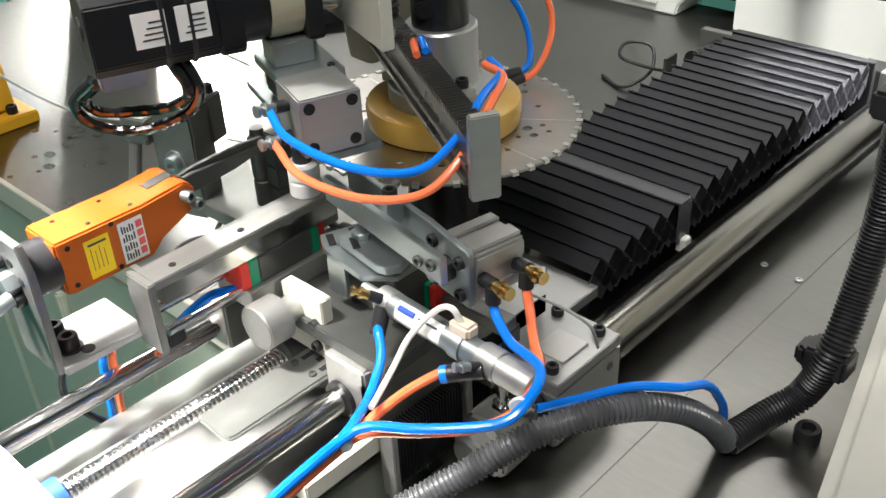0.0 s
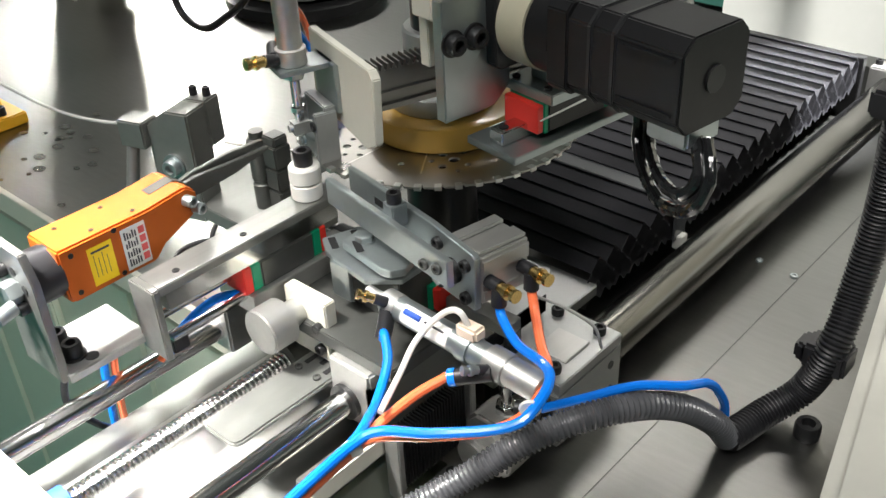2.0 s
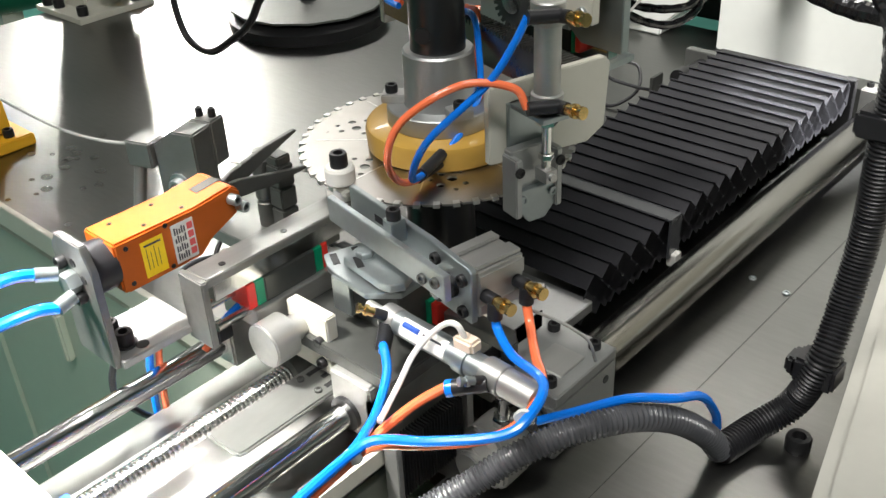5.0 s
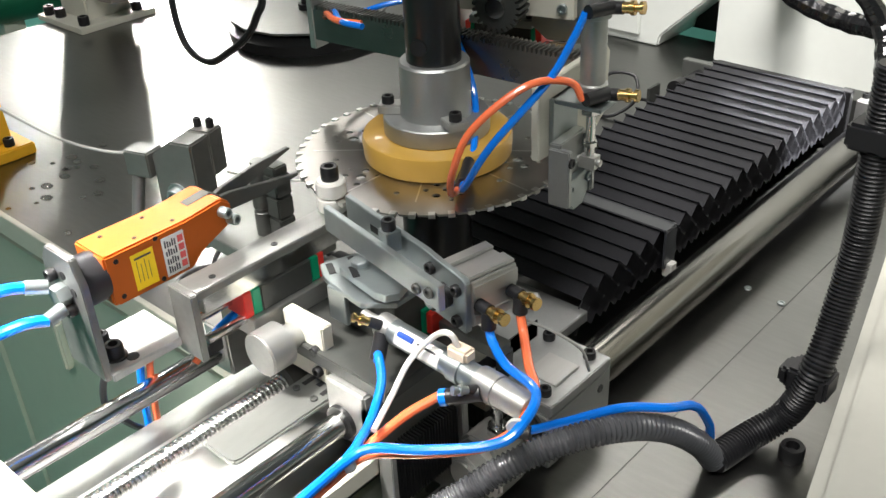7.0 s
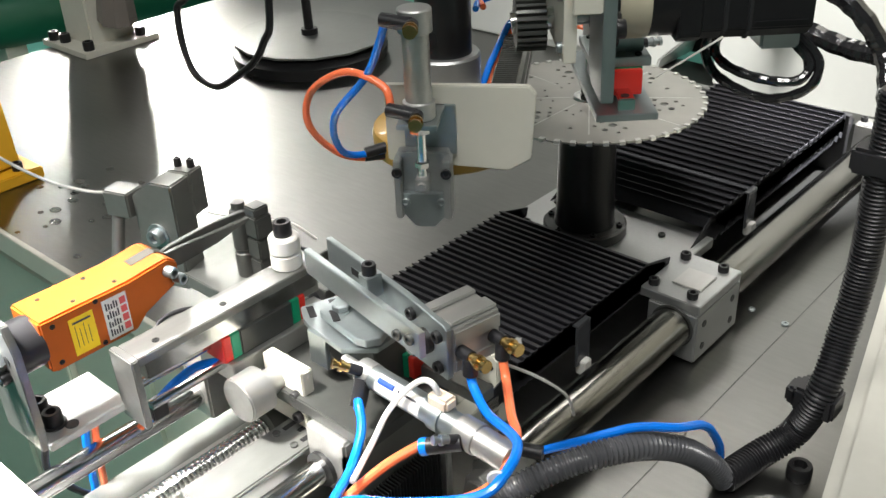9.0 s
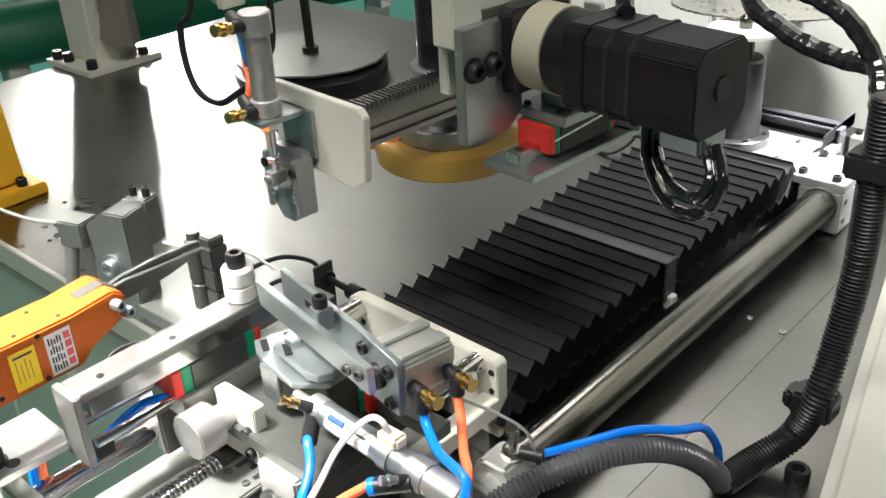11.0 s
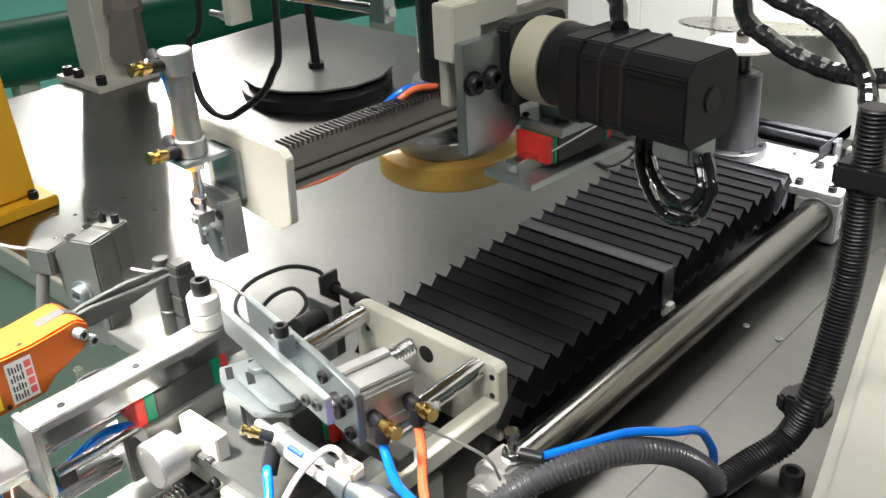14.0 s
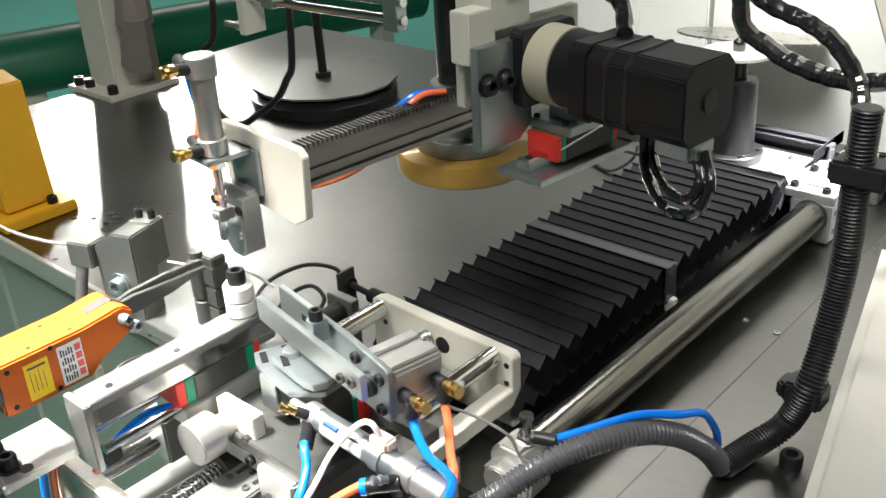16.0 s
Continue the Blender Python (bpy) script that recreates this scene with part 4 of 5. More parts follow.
# ---------- the sliding loader ----------


def build_loader():
    t = thing("loader_slide", "sliding loader with guide plates, air cylinders and an orange nipper", "loader")
    # saddle
    bm = bmesh.new()
    prism(bm, [(0.462, 0.176), (0.463, 0.172), (0.467, 0.17), (0.493, 0.17), (0.498, 0.172), (0.5, 0.177), (0.5, 0.34), (0.462, 0.34)], 0.113, 0.118)
    strip = part("cover_strip", bm, GREYSTEEL, t, "grey steel cover strip with slots", 0.0015)
    for x, y in ((0.4685, 0.262), (0.479, 0.268), (0.4895, 0.262)):
        box("slot", x, x + 0.0042, y, y + 0.055, 0.1181, 0.1186, BLACK, strip, "long dark slot", 0)
    bolts(strip, [(0.4705, 0.255, 0.118), (0.491, 0.255, 0.118)], 0.0032, 0.002, mat=DARKSTEEL)
    bm = bmesh.new()
    slab(bm, 0.498, 0.541, 0.262, 0.292, 0.086, 0.14)
    slab(bm, 0.535, 0.541, 0.262, 0.30, 0.08, 0.13)
    bl = part("rod_bearing", bm, ALU, t, "aluminium rod bearing blocks", 0.002)
    bm = bmesh.new()
    rod(bm, (0.515, 0.258, 0.105), (0.515, 0.264, 0.105), 0.0145)
    part("seal_ring", bm, BLACK, bl, "black seal ring")
    bm = bmesh.new()
    slab(bm, 0.35, 0.382, 0.255, 0.32, 0.085, 0.13)
    part("rod_bearing", bm, ALU, t, "aluminium rod bearing block", 0.002)
    box("saddle", 0.37, 0.56, 0.268, 0.37, 0.14, 0.152, DARKSTEEL, t, "dark steel saddle plate", 0.001)
    box("saddle_rib", 0.45, 0.52, 0.285, 0.365, 0.112, 0.14, BLACK, t)
    bm = bmesh.new()
    rod(bm, (0.435, 0.268, 0.098), (0.435, 0.30, 0.098), 0.017)
    part("screw_nut", bm, DARKSTEEL, t, "dark steel screw nut")
    # knob and its block
    bm = bmesh.new()
    slab(bm, 0.442, 0.488, 0.273, 0.284, 0.119, 0.173)
    kb = part("knob_block", bm, CREAM, t, "cream painted block", 0.001)
    bolts(kb, [(0.48, 0.273, 0.15), (0.48, 0.273, 0.13)], 0.0045, 0.005, (0, -1, 0))
    bm = bmesh.new()
    rod(bm, (0.456, 0.236, 0.155), (0.456, 0.259, 0.155), 0.0185, n=40)
    rod(bm, (0.456, 0.259, 0.155), (0.456, 0.274, 0.155), 0.0105, n=30)
    part("hand_knob", bm, ALU, t, "round aluminium hand knob", 0.0012)
    # linear guide with red and green caps
    bm = bmesh.new()
    slab(bm, 0.4055, 0.4305, 0.264, 0.316, 0.17, 0.1932)
    gb = part("guide_block", bm, DARKSTEEL, t, "dark grey linear guide block", 0.001)
    for y0, y1, mat, nm in ((0.2555, 0.264, GREENCAP, "green_cap"), (0.2475, 0.2555, RED, "red_cap"), (0.316, 0.3245, GREENCAP, "green_cap"), (0.3245, 0.3305, RED, "red_cap")):
        box(nm, 0.406, 0.430, y0, y1, 0.1705, 0.1928, mat, gb, "coloured end cap", 0.0006)
    box("guide_base", 0.39, 0.435, 0.25, 0.34, 0.152, 0.17, ALU, t, "aluminium base plate", 0.0008)
    # second guide by the cylinder
    box("cross_guide", 0.505, 0.53, 0.338, 0.372, 0.152, 0.174, BLACK, t, "black guide block", 0.0008)
    c2 = box("green_cap", 0.53, 0.535, 0.338, 0.372, 0.153, 0.174, GREENCAP, t, "green end cap", 0.0006)
    box("red_cap", 0.535, 0.541, 0.339, 0.371, 0.154, 0.173, RED, t, "red end cap", 0.0006)
    box("cross_rail", 0.40, 0.60, 0.347, 0.363, 0.152, 0.163, GREYSTEEL, t, "steel cross rail", 0.0006)
    # slotted plates and stop
    bm = bmesh.new()
    prism(bm, [(0.447, 0.312), (0.462, 0.302), (0.476, 0.298), (0.513, 0.293), (0.534, 0.31), (0.534, 0.34), (0.46, 0.348)], 0.192, 0.197)
    part("lower_plate", bm, ZINC, t, "zinc-plated lower plate", 0.0006)
    bm = bmesh.new()
    slab(bm, 0.472, 0.492, 0.296, 0.3, 0.165, 0.195)
    part("bent_tab", bm, ZINC, t, "bent zinc tab", 0.0006)
    bm = bmesh.new()
    prism(bm, [(0.475, 0.308), (0.523, 0.3), (0.531, 0.302), (0.537, 0.311), (0.531, 0.33), (0.472, 0.328)], 0.2, 0.207)
    up = part("upper_plate", bm, ZINC, t, "zinc-plated slotted plate", 0.0006)
    bm = bmesh.new()
    hexnut(bm, (0.487, 0.32, 0.207), 0.0075, 0.0055)
    lathe(bm, [(0.0085, 0), (0.0085, 0.001)], (0.487, 0.32, 0.2065), 20)
    part("hex_screw", bm, ZINC, up, "zinc hexagon screw")
    for x, y in ((0.46, 0.312), (0.466, 0.33), (0.49, 0.31)):
        bm = bmesh.new()
        slab(bm, -0.008, 0.008, -0.0028, 0.0028, 0, 0.0004, Matrix.Translation((x, y, 0.1973 if x < 0.47 else 0.2073)) @ pose(0, 0, 0, 0, 0, -30))
        part("slot", bm, BLACK, up, "dark slot")
    box("spacer", 0.46, 0.53, 0.31, 0.345, 0.152, 0.192, DARKSTEEL, t, "dark spacer block")
    # guide bars
    m = Matrix.Translation((0.515, 0.316, 0.009)) @ pose(0, 0, 0, 0, 0, -11)
    bm = bmesh.new()
    slab(bm, -0.07, 0.08, -0.006, -0.0005, 0.213, 0.234, m)
    gb1 = part("guide_bar", bm, ZINC, t, "long zinc guide bar", 0.0006)
    bm = bmesh.new()
    prism(bm, [(-0.07, 0.207), (0.032, 0.207), (0.036, 0.186), (0.081, 0.186), (0.083, 0.188), (0.083, 0.2285), (0.08, 0.231), (0.035, 0.2355), (-0.07, 0.2365)], 0.0145, 0.0195, "y", m)
    bb = part("back_bar", bm, ZINC, t, "zinc back bar with the cylinder plate", 0.0006)
    face = m.to_3x3() @ Vector((0, -1, 0))
    bolts(bb, [m @ Vector(p) for p in ((0.044, 0.0145, 0.224), (0.074, 0.0145, 0.22), (0.074, 0.0145, 0.194), (0.046, 0.0145, 0.194))], 0.0048, 0.004, face, BLACK)
    for x in (-0.035, -0.01):
        bm = bmesh.new()
        slab(bm, x, x + 0.014, 0.0142, 0.0145, 0.22, 0.226, m)
        part("slot", bm, BLACK, bb, "dark slot")
    bm = bmesh.new()
    slab(bm, 0.0, 0.012, -0.001, 0.012, 0.225, 0.243, m)
    st = part("stop_block", bm, ZINC, t, "small steel stop block", 0.0008)
    bolts(st, [m @ Vector((0.006, 0.005, 0.243))], 0.0055, 0.008)
    bolts(gb1, [m @ Vector((0.07, -0.006, 0.225)), m @ Vector((0.055, -0.006, 0.221))], 0.0042, 0.003, (0, -1, 0), DARKSTEEL)
    # block cylinder behind the back bar
    bm = bmesh.new()
    slab(bm, 0.046, 0.083, 0.02, 0.061, 0.19, 0.2275, m)
    slab(bm, 0.048, 0.058, 0.02, 0.061, 0.2275, 0.2305, m)
    slab(bm, 0.068, 0.081, 0.02, 0.061, 0.2275, 0.2305, m)
    slab(bm, 0.083, 0.0848, 0.02, 0.061, 0.192, 0.201, m)
    slab(bm, 0.083, 0.0848, 0.02, 0.061, 0.213, 0.225, m)
    sda = part("block_cylinder", bm, ALU, t, "square aluminium air cylinder", 0.0008)
    for y in (0.026, 0.055):
        fitting(sda, m @ Vector((0.083, y, 0.207)), m.to_3x3() @ Vector((1, 0.02, 0.05)), size=1.0)
        bm = bmesh.new()
        rod(bm, m @ Vector((0.094, y, 0.207)), m @ Vector((0.0945, y - 0.001, 0.194)), 0.0055, n=16)
        part("elbow", bm, PLASTIC, sda, "black hose elbow")
    bm = bmesh.new()
    rod(bm, m @ Vector((0.059, 0.010, 0.209)), m @ Vector((0.059, 0.0145, 0.209)), 0.0095, n=24)
    part("bearing_ring", bm, BLACK, sda, "dark bearing ring")
    bm = bmesh.new()
    rod(bm, m @ Vector((0.059, -0.0005, 0.209)), m @ Vector((0.059, 0.0145, 0.209)), 0.0055, n=18)
    part("piston", bm, CHROME, sda, "bright piston")
    # round cylinder
    a, b = Vector((0.536, 0.292, 0.189)), Vector((0.662, 0.286, 0.189))
    d = (b - a).normalized()
    bm = bmesh.new()
    rod(bm, a + d * 0.014, a + d * 0.098, 0.0092, n=32)
    rc = part("round_cylinder", bm, ZINC, t, "bright round air cylinder with a paper label")
    bm = bmesh.new()
    rod(bm, a, a + d * 0.014, 0.0098, n=28)
    rod(bm, a - d * 0.02, a, 0.0042, n=16)
    part("cylinder_cap", bm, ALU, rc, "aluminium end cap", 0.0004)
    bm = bmesh.new()
    rod(bm, a + d * 0.098, a + d * 0.115, 0.0112, n=28)
    rod(bm, a + d * 0.115, a + d * 0.142, 0.0102, n=28)
    part("cylinder_cap", bm, ALU, rc, "aluminium end cap", 0.0004)
    bm = bmesh.new()
    for k in range(11):
        w = -0.15 + 0.14 * k
        p = [a + d * s + 0.0095 * (Vector((0, -1, 0)) * math.cos(w) + Vector((0, 0, 1)) * math.sin(w)) for s in (0.022, 0.066)]
        q = [a + d * s + 0.0095 * (Vector((0, -1, 0)) * math.cos(w + 0.14) + Vector((0, 0, 1)) * math.sin(w + 0.14)) for s in (0.022, 0.066)]
        bm.faces.new([bm.verts.new(v) for v in (p[0], p[1], q[1], q[0])])
    bmesh.ops.remove_doubles(bm, verts=bm.verts, dist=1e-6)
    part("paper_label", bm, PAPER, rc, "white label with blue mark")
    for s0, s1, mat in ((0.025, 0.04, BLUEINK), (0.044, 0.062, INK)):
        c0 = a + d * s0 + 0.0093 * Vector((0, -0.66, 0.75))
        c1 = a + d * s1 + 0.0093 * Vector((0, -0.66, 0.75))
        bm = bmesh.new()
        rod(bm, c0, c1, 0.0022 if mat is BLUEINK else 0.0009, n=8)
        part("label_mark", bm, mat, rc)
    bm = bmesh.new()
    rod(bm, a + d * 0.074, a + d * 0.084, 0.0108, n=28)
    part("clamp_band", bm, ZINC, rc, "steel clamp band")
    bm = bmesh.new()
    p = a + d * 0.079 + Vector((0, 0.002, 0.012))
    slab(bm, p.x - 0.009, p.x + 0.009, p.y - 0.006, p.y + 0.006, p.z - 0.004, p.z + 0.006)
    part("reed_switch", bm, material("amber_clear_plastic", (0.75, 0.62, 0.5), 0.2, 0, 0.1, 60), rc, "clear amber reed switch", 0.002)
    pipe("white_lead", [p, (0.61, 0.286, 0.217), (0.596, 0.285, 0.21), (0.585, 0.27, 0.192), (0.592, 0.245, 0.182), (0.604, 0.215, 0.178)], 0.0022, CLEAR_TUBE, rc, "white sensor lead")
    f1 = fitting(rc, a + d * 0.006 + Vector((0, -0.006, 0.005)), (-0.55, -0.6, 0.4), size=0.8)
    bm = bmesh.new()
    rod(bm, a + d * 0.008 + Vector((0, -0.007, 0)), a + d * 0.012 + Vector((0, -0.018, -0.016)), 0.006, n=16)
    part("elbow", bm, PLASTIC, rc, "black hose elbow")
    bm = bmesh.new()
    e0 = a + d * 0.107 + Vector((0, -0.009, 0))
    rod(bm, e0, e0 + Vector((-0.02, -0.012, -0.006)), 0.0058, n=16)
    el = part("elbow", bm, PLASTIC, rc, "black hose elbow")
    bm = bmesh.new()
    rod(bm, e0 + Vector((-0.02, -0.012, -0.006)), e0 + Vector((-0.024, -0.0145, -0.0072)), 0.0062, n=16)
    part("collar", bm, BLUE_TUBE, el, "blue release collar")
    fitting(rc, e0 + Vector((-0.002, 0, 0.002)), (-0.4, -0.8, 0.25), ZINC, 0.7)
    # hoses of the loader
    s0 = a + d * 0.012 + Vector((0, -0.018, -0.016))
    pipe("blue_hose", [s0, (0.558, 0.266, 0.186), (0.571, 0.255, 0.176), (0.583, 0.233, 0.166), (0.597, 0.21, 0.171), (0.605, 0.188, 0.172), (0.607, 0.152, 0.169), (0.6, 0.08, 0.15), (0.56, 0.0, 0.1)], 0.0034, BLUE_TUBE, t, "blue air hose")
    q0 = e0 + Vector((-0.024, -0.0145, -0.0072))
    pipe("orange_hose", [q0, (0.618, 0.262, 0.183), (0.61, 0.24, 0.178), (0.602, 0.215, 0.167), (0.602, 0.192, 0.162), (0.606, 0.157, 0.163), (0.6, 0.085, 0.144), (0.56, 0.0, 0.092)], 0.0034, ORANGE_TUBE, t, "orange air hose")
    pipe("blue_hose", [tuple(m @ Vector((0.0945, 0.025, 0.194))), (0.62, 0.318, 0.196), (0.645, 0.302, 0.198), (0.682, 0.285, 0.206), (0.692, 0.26, 0.203), (0.686, 0.24, 0.196), (0.65, 0.215, 0.188), (0.619, 0.2, 0.182), (0.611, 0.185, 0.178), (0.61, 0.15, 0.174), (0.603, 0.08, 0.155), (0.565, 0.0, 0.105)], 0.0034, BLUE_TUBE, t, "blue air hose")
    pipe("orange_hose", [tuple(m @ Vector((0.0945, 0.054, 0.194))), (0.628, 0.343, 0.19), (0.65, 0.32, 0.189), (0.67, 0.3, 0.191), (0.682, 0.268, 0.189), (0.672, 0.245, 0.182), (0.644, 0.22, 0.178), (0.613, 0.205, 0.17), (0.604, 0.19, 0.165), (0.608, 0.155, 0.166), (0.602, 0.083, 0.147), (0.563, 0.0, 0.096)], 0.0034, ORANGE_TUBE, t, "orange air hose")
    for p in ((0.689, 0.257, 0.2), (0.607, 0.187, 0.17)):
        bm = bmesh.new()
        lathe(bm, [(0.006, -0.0015), (0.0068, 0), (0.006, 0.0015)], (0, 0, 0), 14, Matrix.Translation(p) @ pose(0, 0, 0, 90, 0, 35))
        part("hose_tie", bm, NYLON, t, "white cable tie")
    pipe("clear_hose", [(0.578, 0.352, 0.196), (0.6, 0.362, 0.2), (0.618, 0.375, 0.203)], 0.0042, CLOUDY_TUBE, t, "short ribbed clear hose", n=14, ribs=0.0008, pitch=0.004)
    pipe("thin_hose", [(0.612, 0.36, 0.19), (0.63, 0.375, 0.178), (0.642, 0.395, 0.155), (0.64, 0.41, 0.125)], 0.0012, CLOUDY_TUBE, t, "thin clear hose")
    # centring post and clamp
    m = Matrix.Translation((0.277, 0.312, 0)) @ pose(0, 0, 0, 0, 0, 18)
    bm = bmesh.new()
    prism(bm, [(-0.022, 0.16), (0.022, 0.16), (0.022, 0.262), (0.0, 0.262), (-0.022, 0.247)], -0.016, 0.012, "y", m)
    prism(bm, [(-0.004, 0.222), (0.024, 0.222), (0.024, 0.264), (0.002, 0.264), (-0.004, 0.258)], 0.008, 0.028, "y", m)
    cl = part("clamp_post", bm, GREYSTEEL, t, "grey steel clamp post", 0.0015)
    bolts(cl, [m @ Vector((0.0, -0.016, 0.212))], 0.0078, 0.008, m.to_3x3() @ Vector((0, -1, 0)), ZINC, washer=0.011)
    bolts(cl, [m @ Vector((0.006, 0.018, 0.264)), m @ Vector((0.018, 0.02, 0.264))], 0.0035, 0.008)
    bm = bmesh.new()
    slab(bm, -0.048, -0.022, -0.022, 0.0, 0.226, 0.25, m)
    cb = part("clamp_head", bm, GREYSTEEL, t, "grey steel clamp head", 0.0012)
    bm = bmesh.new()
    rod(bm, m @ Vector((-0.04, -0.016, 0.226)), m @ Vector((-0.042, -0.03, 0.178)), 0.0055, n=20)
    part("clamp_lever", bm, GREYSTEEL, cb, "round steel lever")
    box("clamp_base", 0.26, 0.40, 0.302, 0.37, 0.165, 0.178, GREYSTEEL, t, "grey steel base plate")
    bm = bmesh.new()
    lathe(bm, [(0.0085, 0), (0.0085, 0.022), (0.0075, 0.023), (0.0075, 0.026), (0.0085, 0.027), (0.0085, 0.062), (0.006, 0.064), (0.006, 0.07), (0, 0.07)], (0.346, 0.338, 0.178), 24)
    part("guide_roller", bm, DARKSTEEL, t, "oily steel guide roller")
    bm = bmesh.new()
    for z0, z1, h in ((0.178, 0.197, 0.0085), (0.198, 0.217, 0.0085), (0.218, 0.238, 0.0085), (0.238, 0.2465, 0.0075)):
        slab(bm, 0.361 - h, 0.361 + h, 0.345 - h, 0.345 + h, z0, z1)
    slab(bm, 0.3545, 0.3675, 0.3385, 0.3515, 0.178, 0.238)
    part("locating_block", bm, DARKSTEEL, t, "dark steel locating block", 0.0012)
    pipe("clear_hose", [(0.242, 0.3, 0.238), (0.19, 0.28, 0.235), (0.12, 0.27, 0.235), (0.0, 0.25, 0.255), (-0.15, 0.22, 0.26)], 0.0016, CLOUDY_TUBE, t, "milky air hose")
    pipe("thin_hose", [(0.32, 0.325, 0.235), (0.35, 0.35, 0.226), (0.37, 0.37, 0.222), (0.38, 0.39, 0.2)], 0.0012, CLEAR_TUBE, t, "thin clear hose")
    pipe("black_lead", [(0.35, 0.24, 0.16), (0.34, 0.25, 0.172), (0.35, 0.275, 0.175), (0.375, 0.29, 0.165)], 0.002, PLASTIC, t, "thin black lead")
    return t


loader = build_loader()


def build_nipper(parent):
    """The orange nipper on its sliding bar, a part that moves on the loader."""
    bm = bmesh.new()
    slab(bm, 0.405, 0.431, 0.178, 0.352, 0.2145, 0.222)
    bar = part("slide_bar", bm, BAR_DARKENED, parent, "long aluminium slide bar carrying the nipper", 0.0008)
    box("rail", 0.409, 0.429, 0.184, 0.345, 0.1995, 0.2143, CHROME, bar, "bright guide rail", 0.0006)
    bm = bmesh.new()
    lathe(bm, [(0.0115, 0), (0.0125, 0.001), (0.0125, 0.012), (0.0108, 0.0135), (0.0125, 0.015), (0.0125, 0.026), (0.011, 0.028)], (0.416, 0.328, 0.2222), 28)
    cpst = part("nylon_roller", bm, NYLON, bar, "white nylon roller with a steel foot ring")
    bolts(cpst, [(0.416, 0.328, 0.2502)], 0.0075, 0.012)
    bolts(bar, [(0.421, 0.2, 0.222), (0.421, 0.26, 0.222)], 0.0028, 0.0006)
    bolts(bar, [(0.426, 0.348, 0.222)], 0.004, 0.001)
    bm = bmesh.new()
    slab(bm, 0.403, 0.433, 0.172, 0.1778, 0.163, 0.2225)
    part("end_plate", bm, BAR_DARKENED, bar, "aluminium end plate", 0.001)
    for x, z in ((0.41, 0.186), (0.424, 0.174)):
        bm = bmesh.new()
        rod(bm, (x, 0.1835, z), (x, 0.27, z), 0.0038, n=16)
        part("push_rod", bm, CHROME, bar, "bright push rod")
    bm = bmesh.new()
    slab(bm, 0.41, 0.424, 0.1835, 0.197, 0.158, 0.17)
    part("switch", bm, BLACK, bar, "small black switch", 0.001)
    bm = bmesh.new()
    slab(bm, 0.35, 0.4065, 0.113, 0.1765, 0.168, 0.175)
    part("base_plate", bm, ALU_MATT, bar, "aluminium base plate", 0.0008)
    bm = bmesh.new()
    prism(bm, [(0.352, 0.168), (0.402, 0.168), (0.402, 0.25), (0.394, 0.27), (0.36, 0.27), (0.352, 0.258)], 0.109, 0.115, "y")
    up = part("upright", bm, BAR_DARKENED, bar, "aluminium upright plate", 0.0008)
    for k in range(6):
        a = radians(60 * k + 15)
        bm = bmesh.new()
        rod(bm, (0.375 + 0.0145 * math.cos(a), 0.1084, 0.238 + 0.0145 * math.sin(a)), (0.375 + 0.0145 * math.cos(a), 0.109, 0.238 + 0.0145 * math.sin(a)), 0.0034, n=14)
        part("slot", bm, BLACK, up, "dark round hole")
    bolts(up, [(0.375 + 0.0145 * math.cos(a), 0.1086, 0.238 + 0.0145 * math.sin(a)) for a in (2.2, 5.3)], 0.005, 0.006, (0, -1, 0))
    bm = bmesh.new()
    rod(bm, (0.374, 0.115, 0.238), (0.374, 0.136, 0.238), 0.0195, n=36)
    part("rear_cap", bm, PLASTIC, bar, "black rear cap")
    bm = bmesh.new()
    prism(bm, [(0.134, 0.219), (0.138, 0.216), (0.204, 0.2165), (0.214, 0.226), (0.24, 0.237), (0.246, 0.243), (0.246, 0.256), (0.238, 0.262), (0.204, 0.2585), (0.134, 0.2585)], 0.352, 0.392, "x")
    body = part("nipper_body", bm, ORANGE, bar, "orange anodised air nipper body", 0.0016)
    bm = bmesh.new()
    prism(bm, [(0.217, 0.2602), (0.238, 0.2624), (0.2469, 0.2565), (0.2469, 0.248), (0.217, 0.25)], 0.367, 0.377, "x")
    part("nipper_slot", bm, DARKSTEEL, bar, "dark jaw slot")
    box("yellow_label", 0.3922, 0.3926, 0.154, 0.173, 0.221, 0.251, YELLOWLABEL, bar, "yellow warning label", 0.0001)
    box("white_label", 0.3922, 0.3926, 0.1805, 0.2, 0.22, 0.253, PAPER, bar, "white label with red heading", 0.0001)
    for k in range(4):
        box("label_heading", 0.3926, 0.3928, 0.194, 0.1988, 0.223 + 0.0072 * k, 0.2285 + 0.0072 * k, REDINK, bar, "red heading bar", 0)
    for k in range(5):
        for j in range(4):
            box("print_line", 0.3926, 0.3928, 0.1825 + 0.0021 * k, 0.1837 + 0.0021 * k, 0.2225 + 0.0072 * j, 0.2285 + 0.0072 * j - 0.001 * ((k + j) % 3), INK, bar, "", 0)
    for k in range(4):
        box("print_line", 0.3926, 0.3928, 0.1575 + 0.0033 * k, 0.1579 + 0.0033 * k, 0.227, 0.2445 - 0.003 * (k % 2), INK, bar, "", 0)
    box("print_line", 0.3926, 0.3928, 0.1565, 0.1705, 0.2462, 0.2478, INK, bar, "", 0)
    bolts(bar, [(0.392, 0.143, 0.252), (0.392, 0.143, 0.2225), (0.392, 0.1768, 0.2205), (0.392, 0.1768, 0.2555)], 0.002, 0.0006, (1, 0, 0))
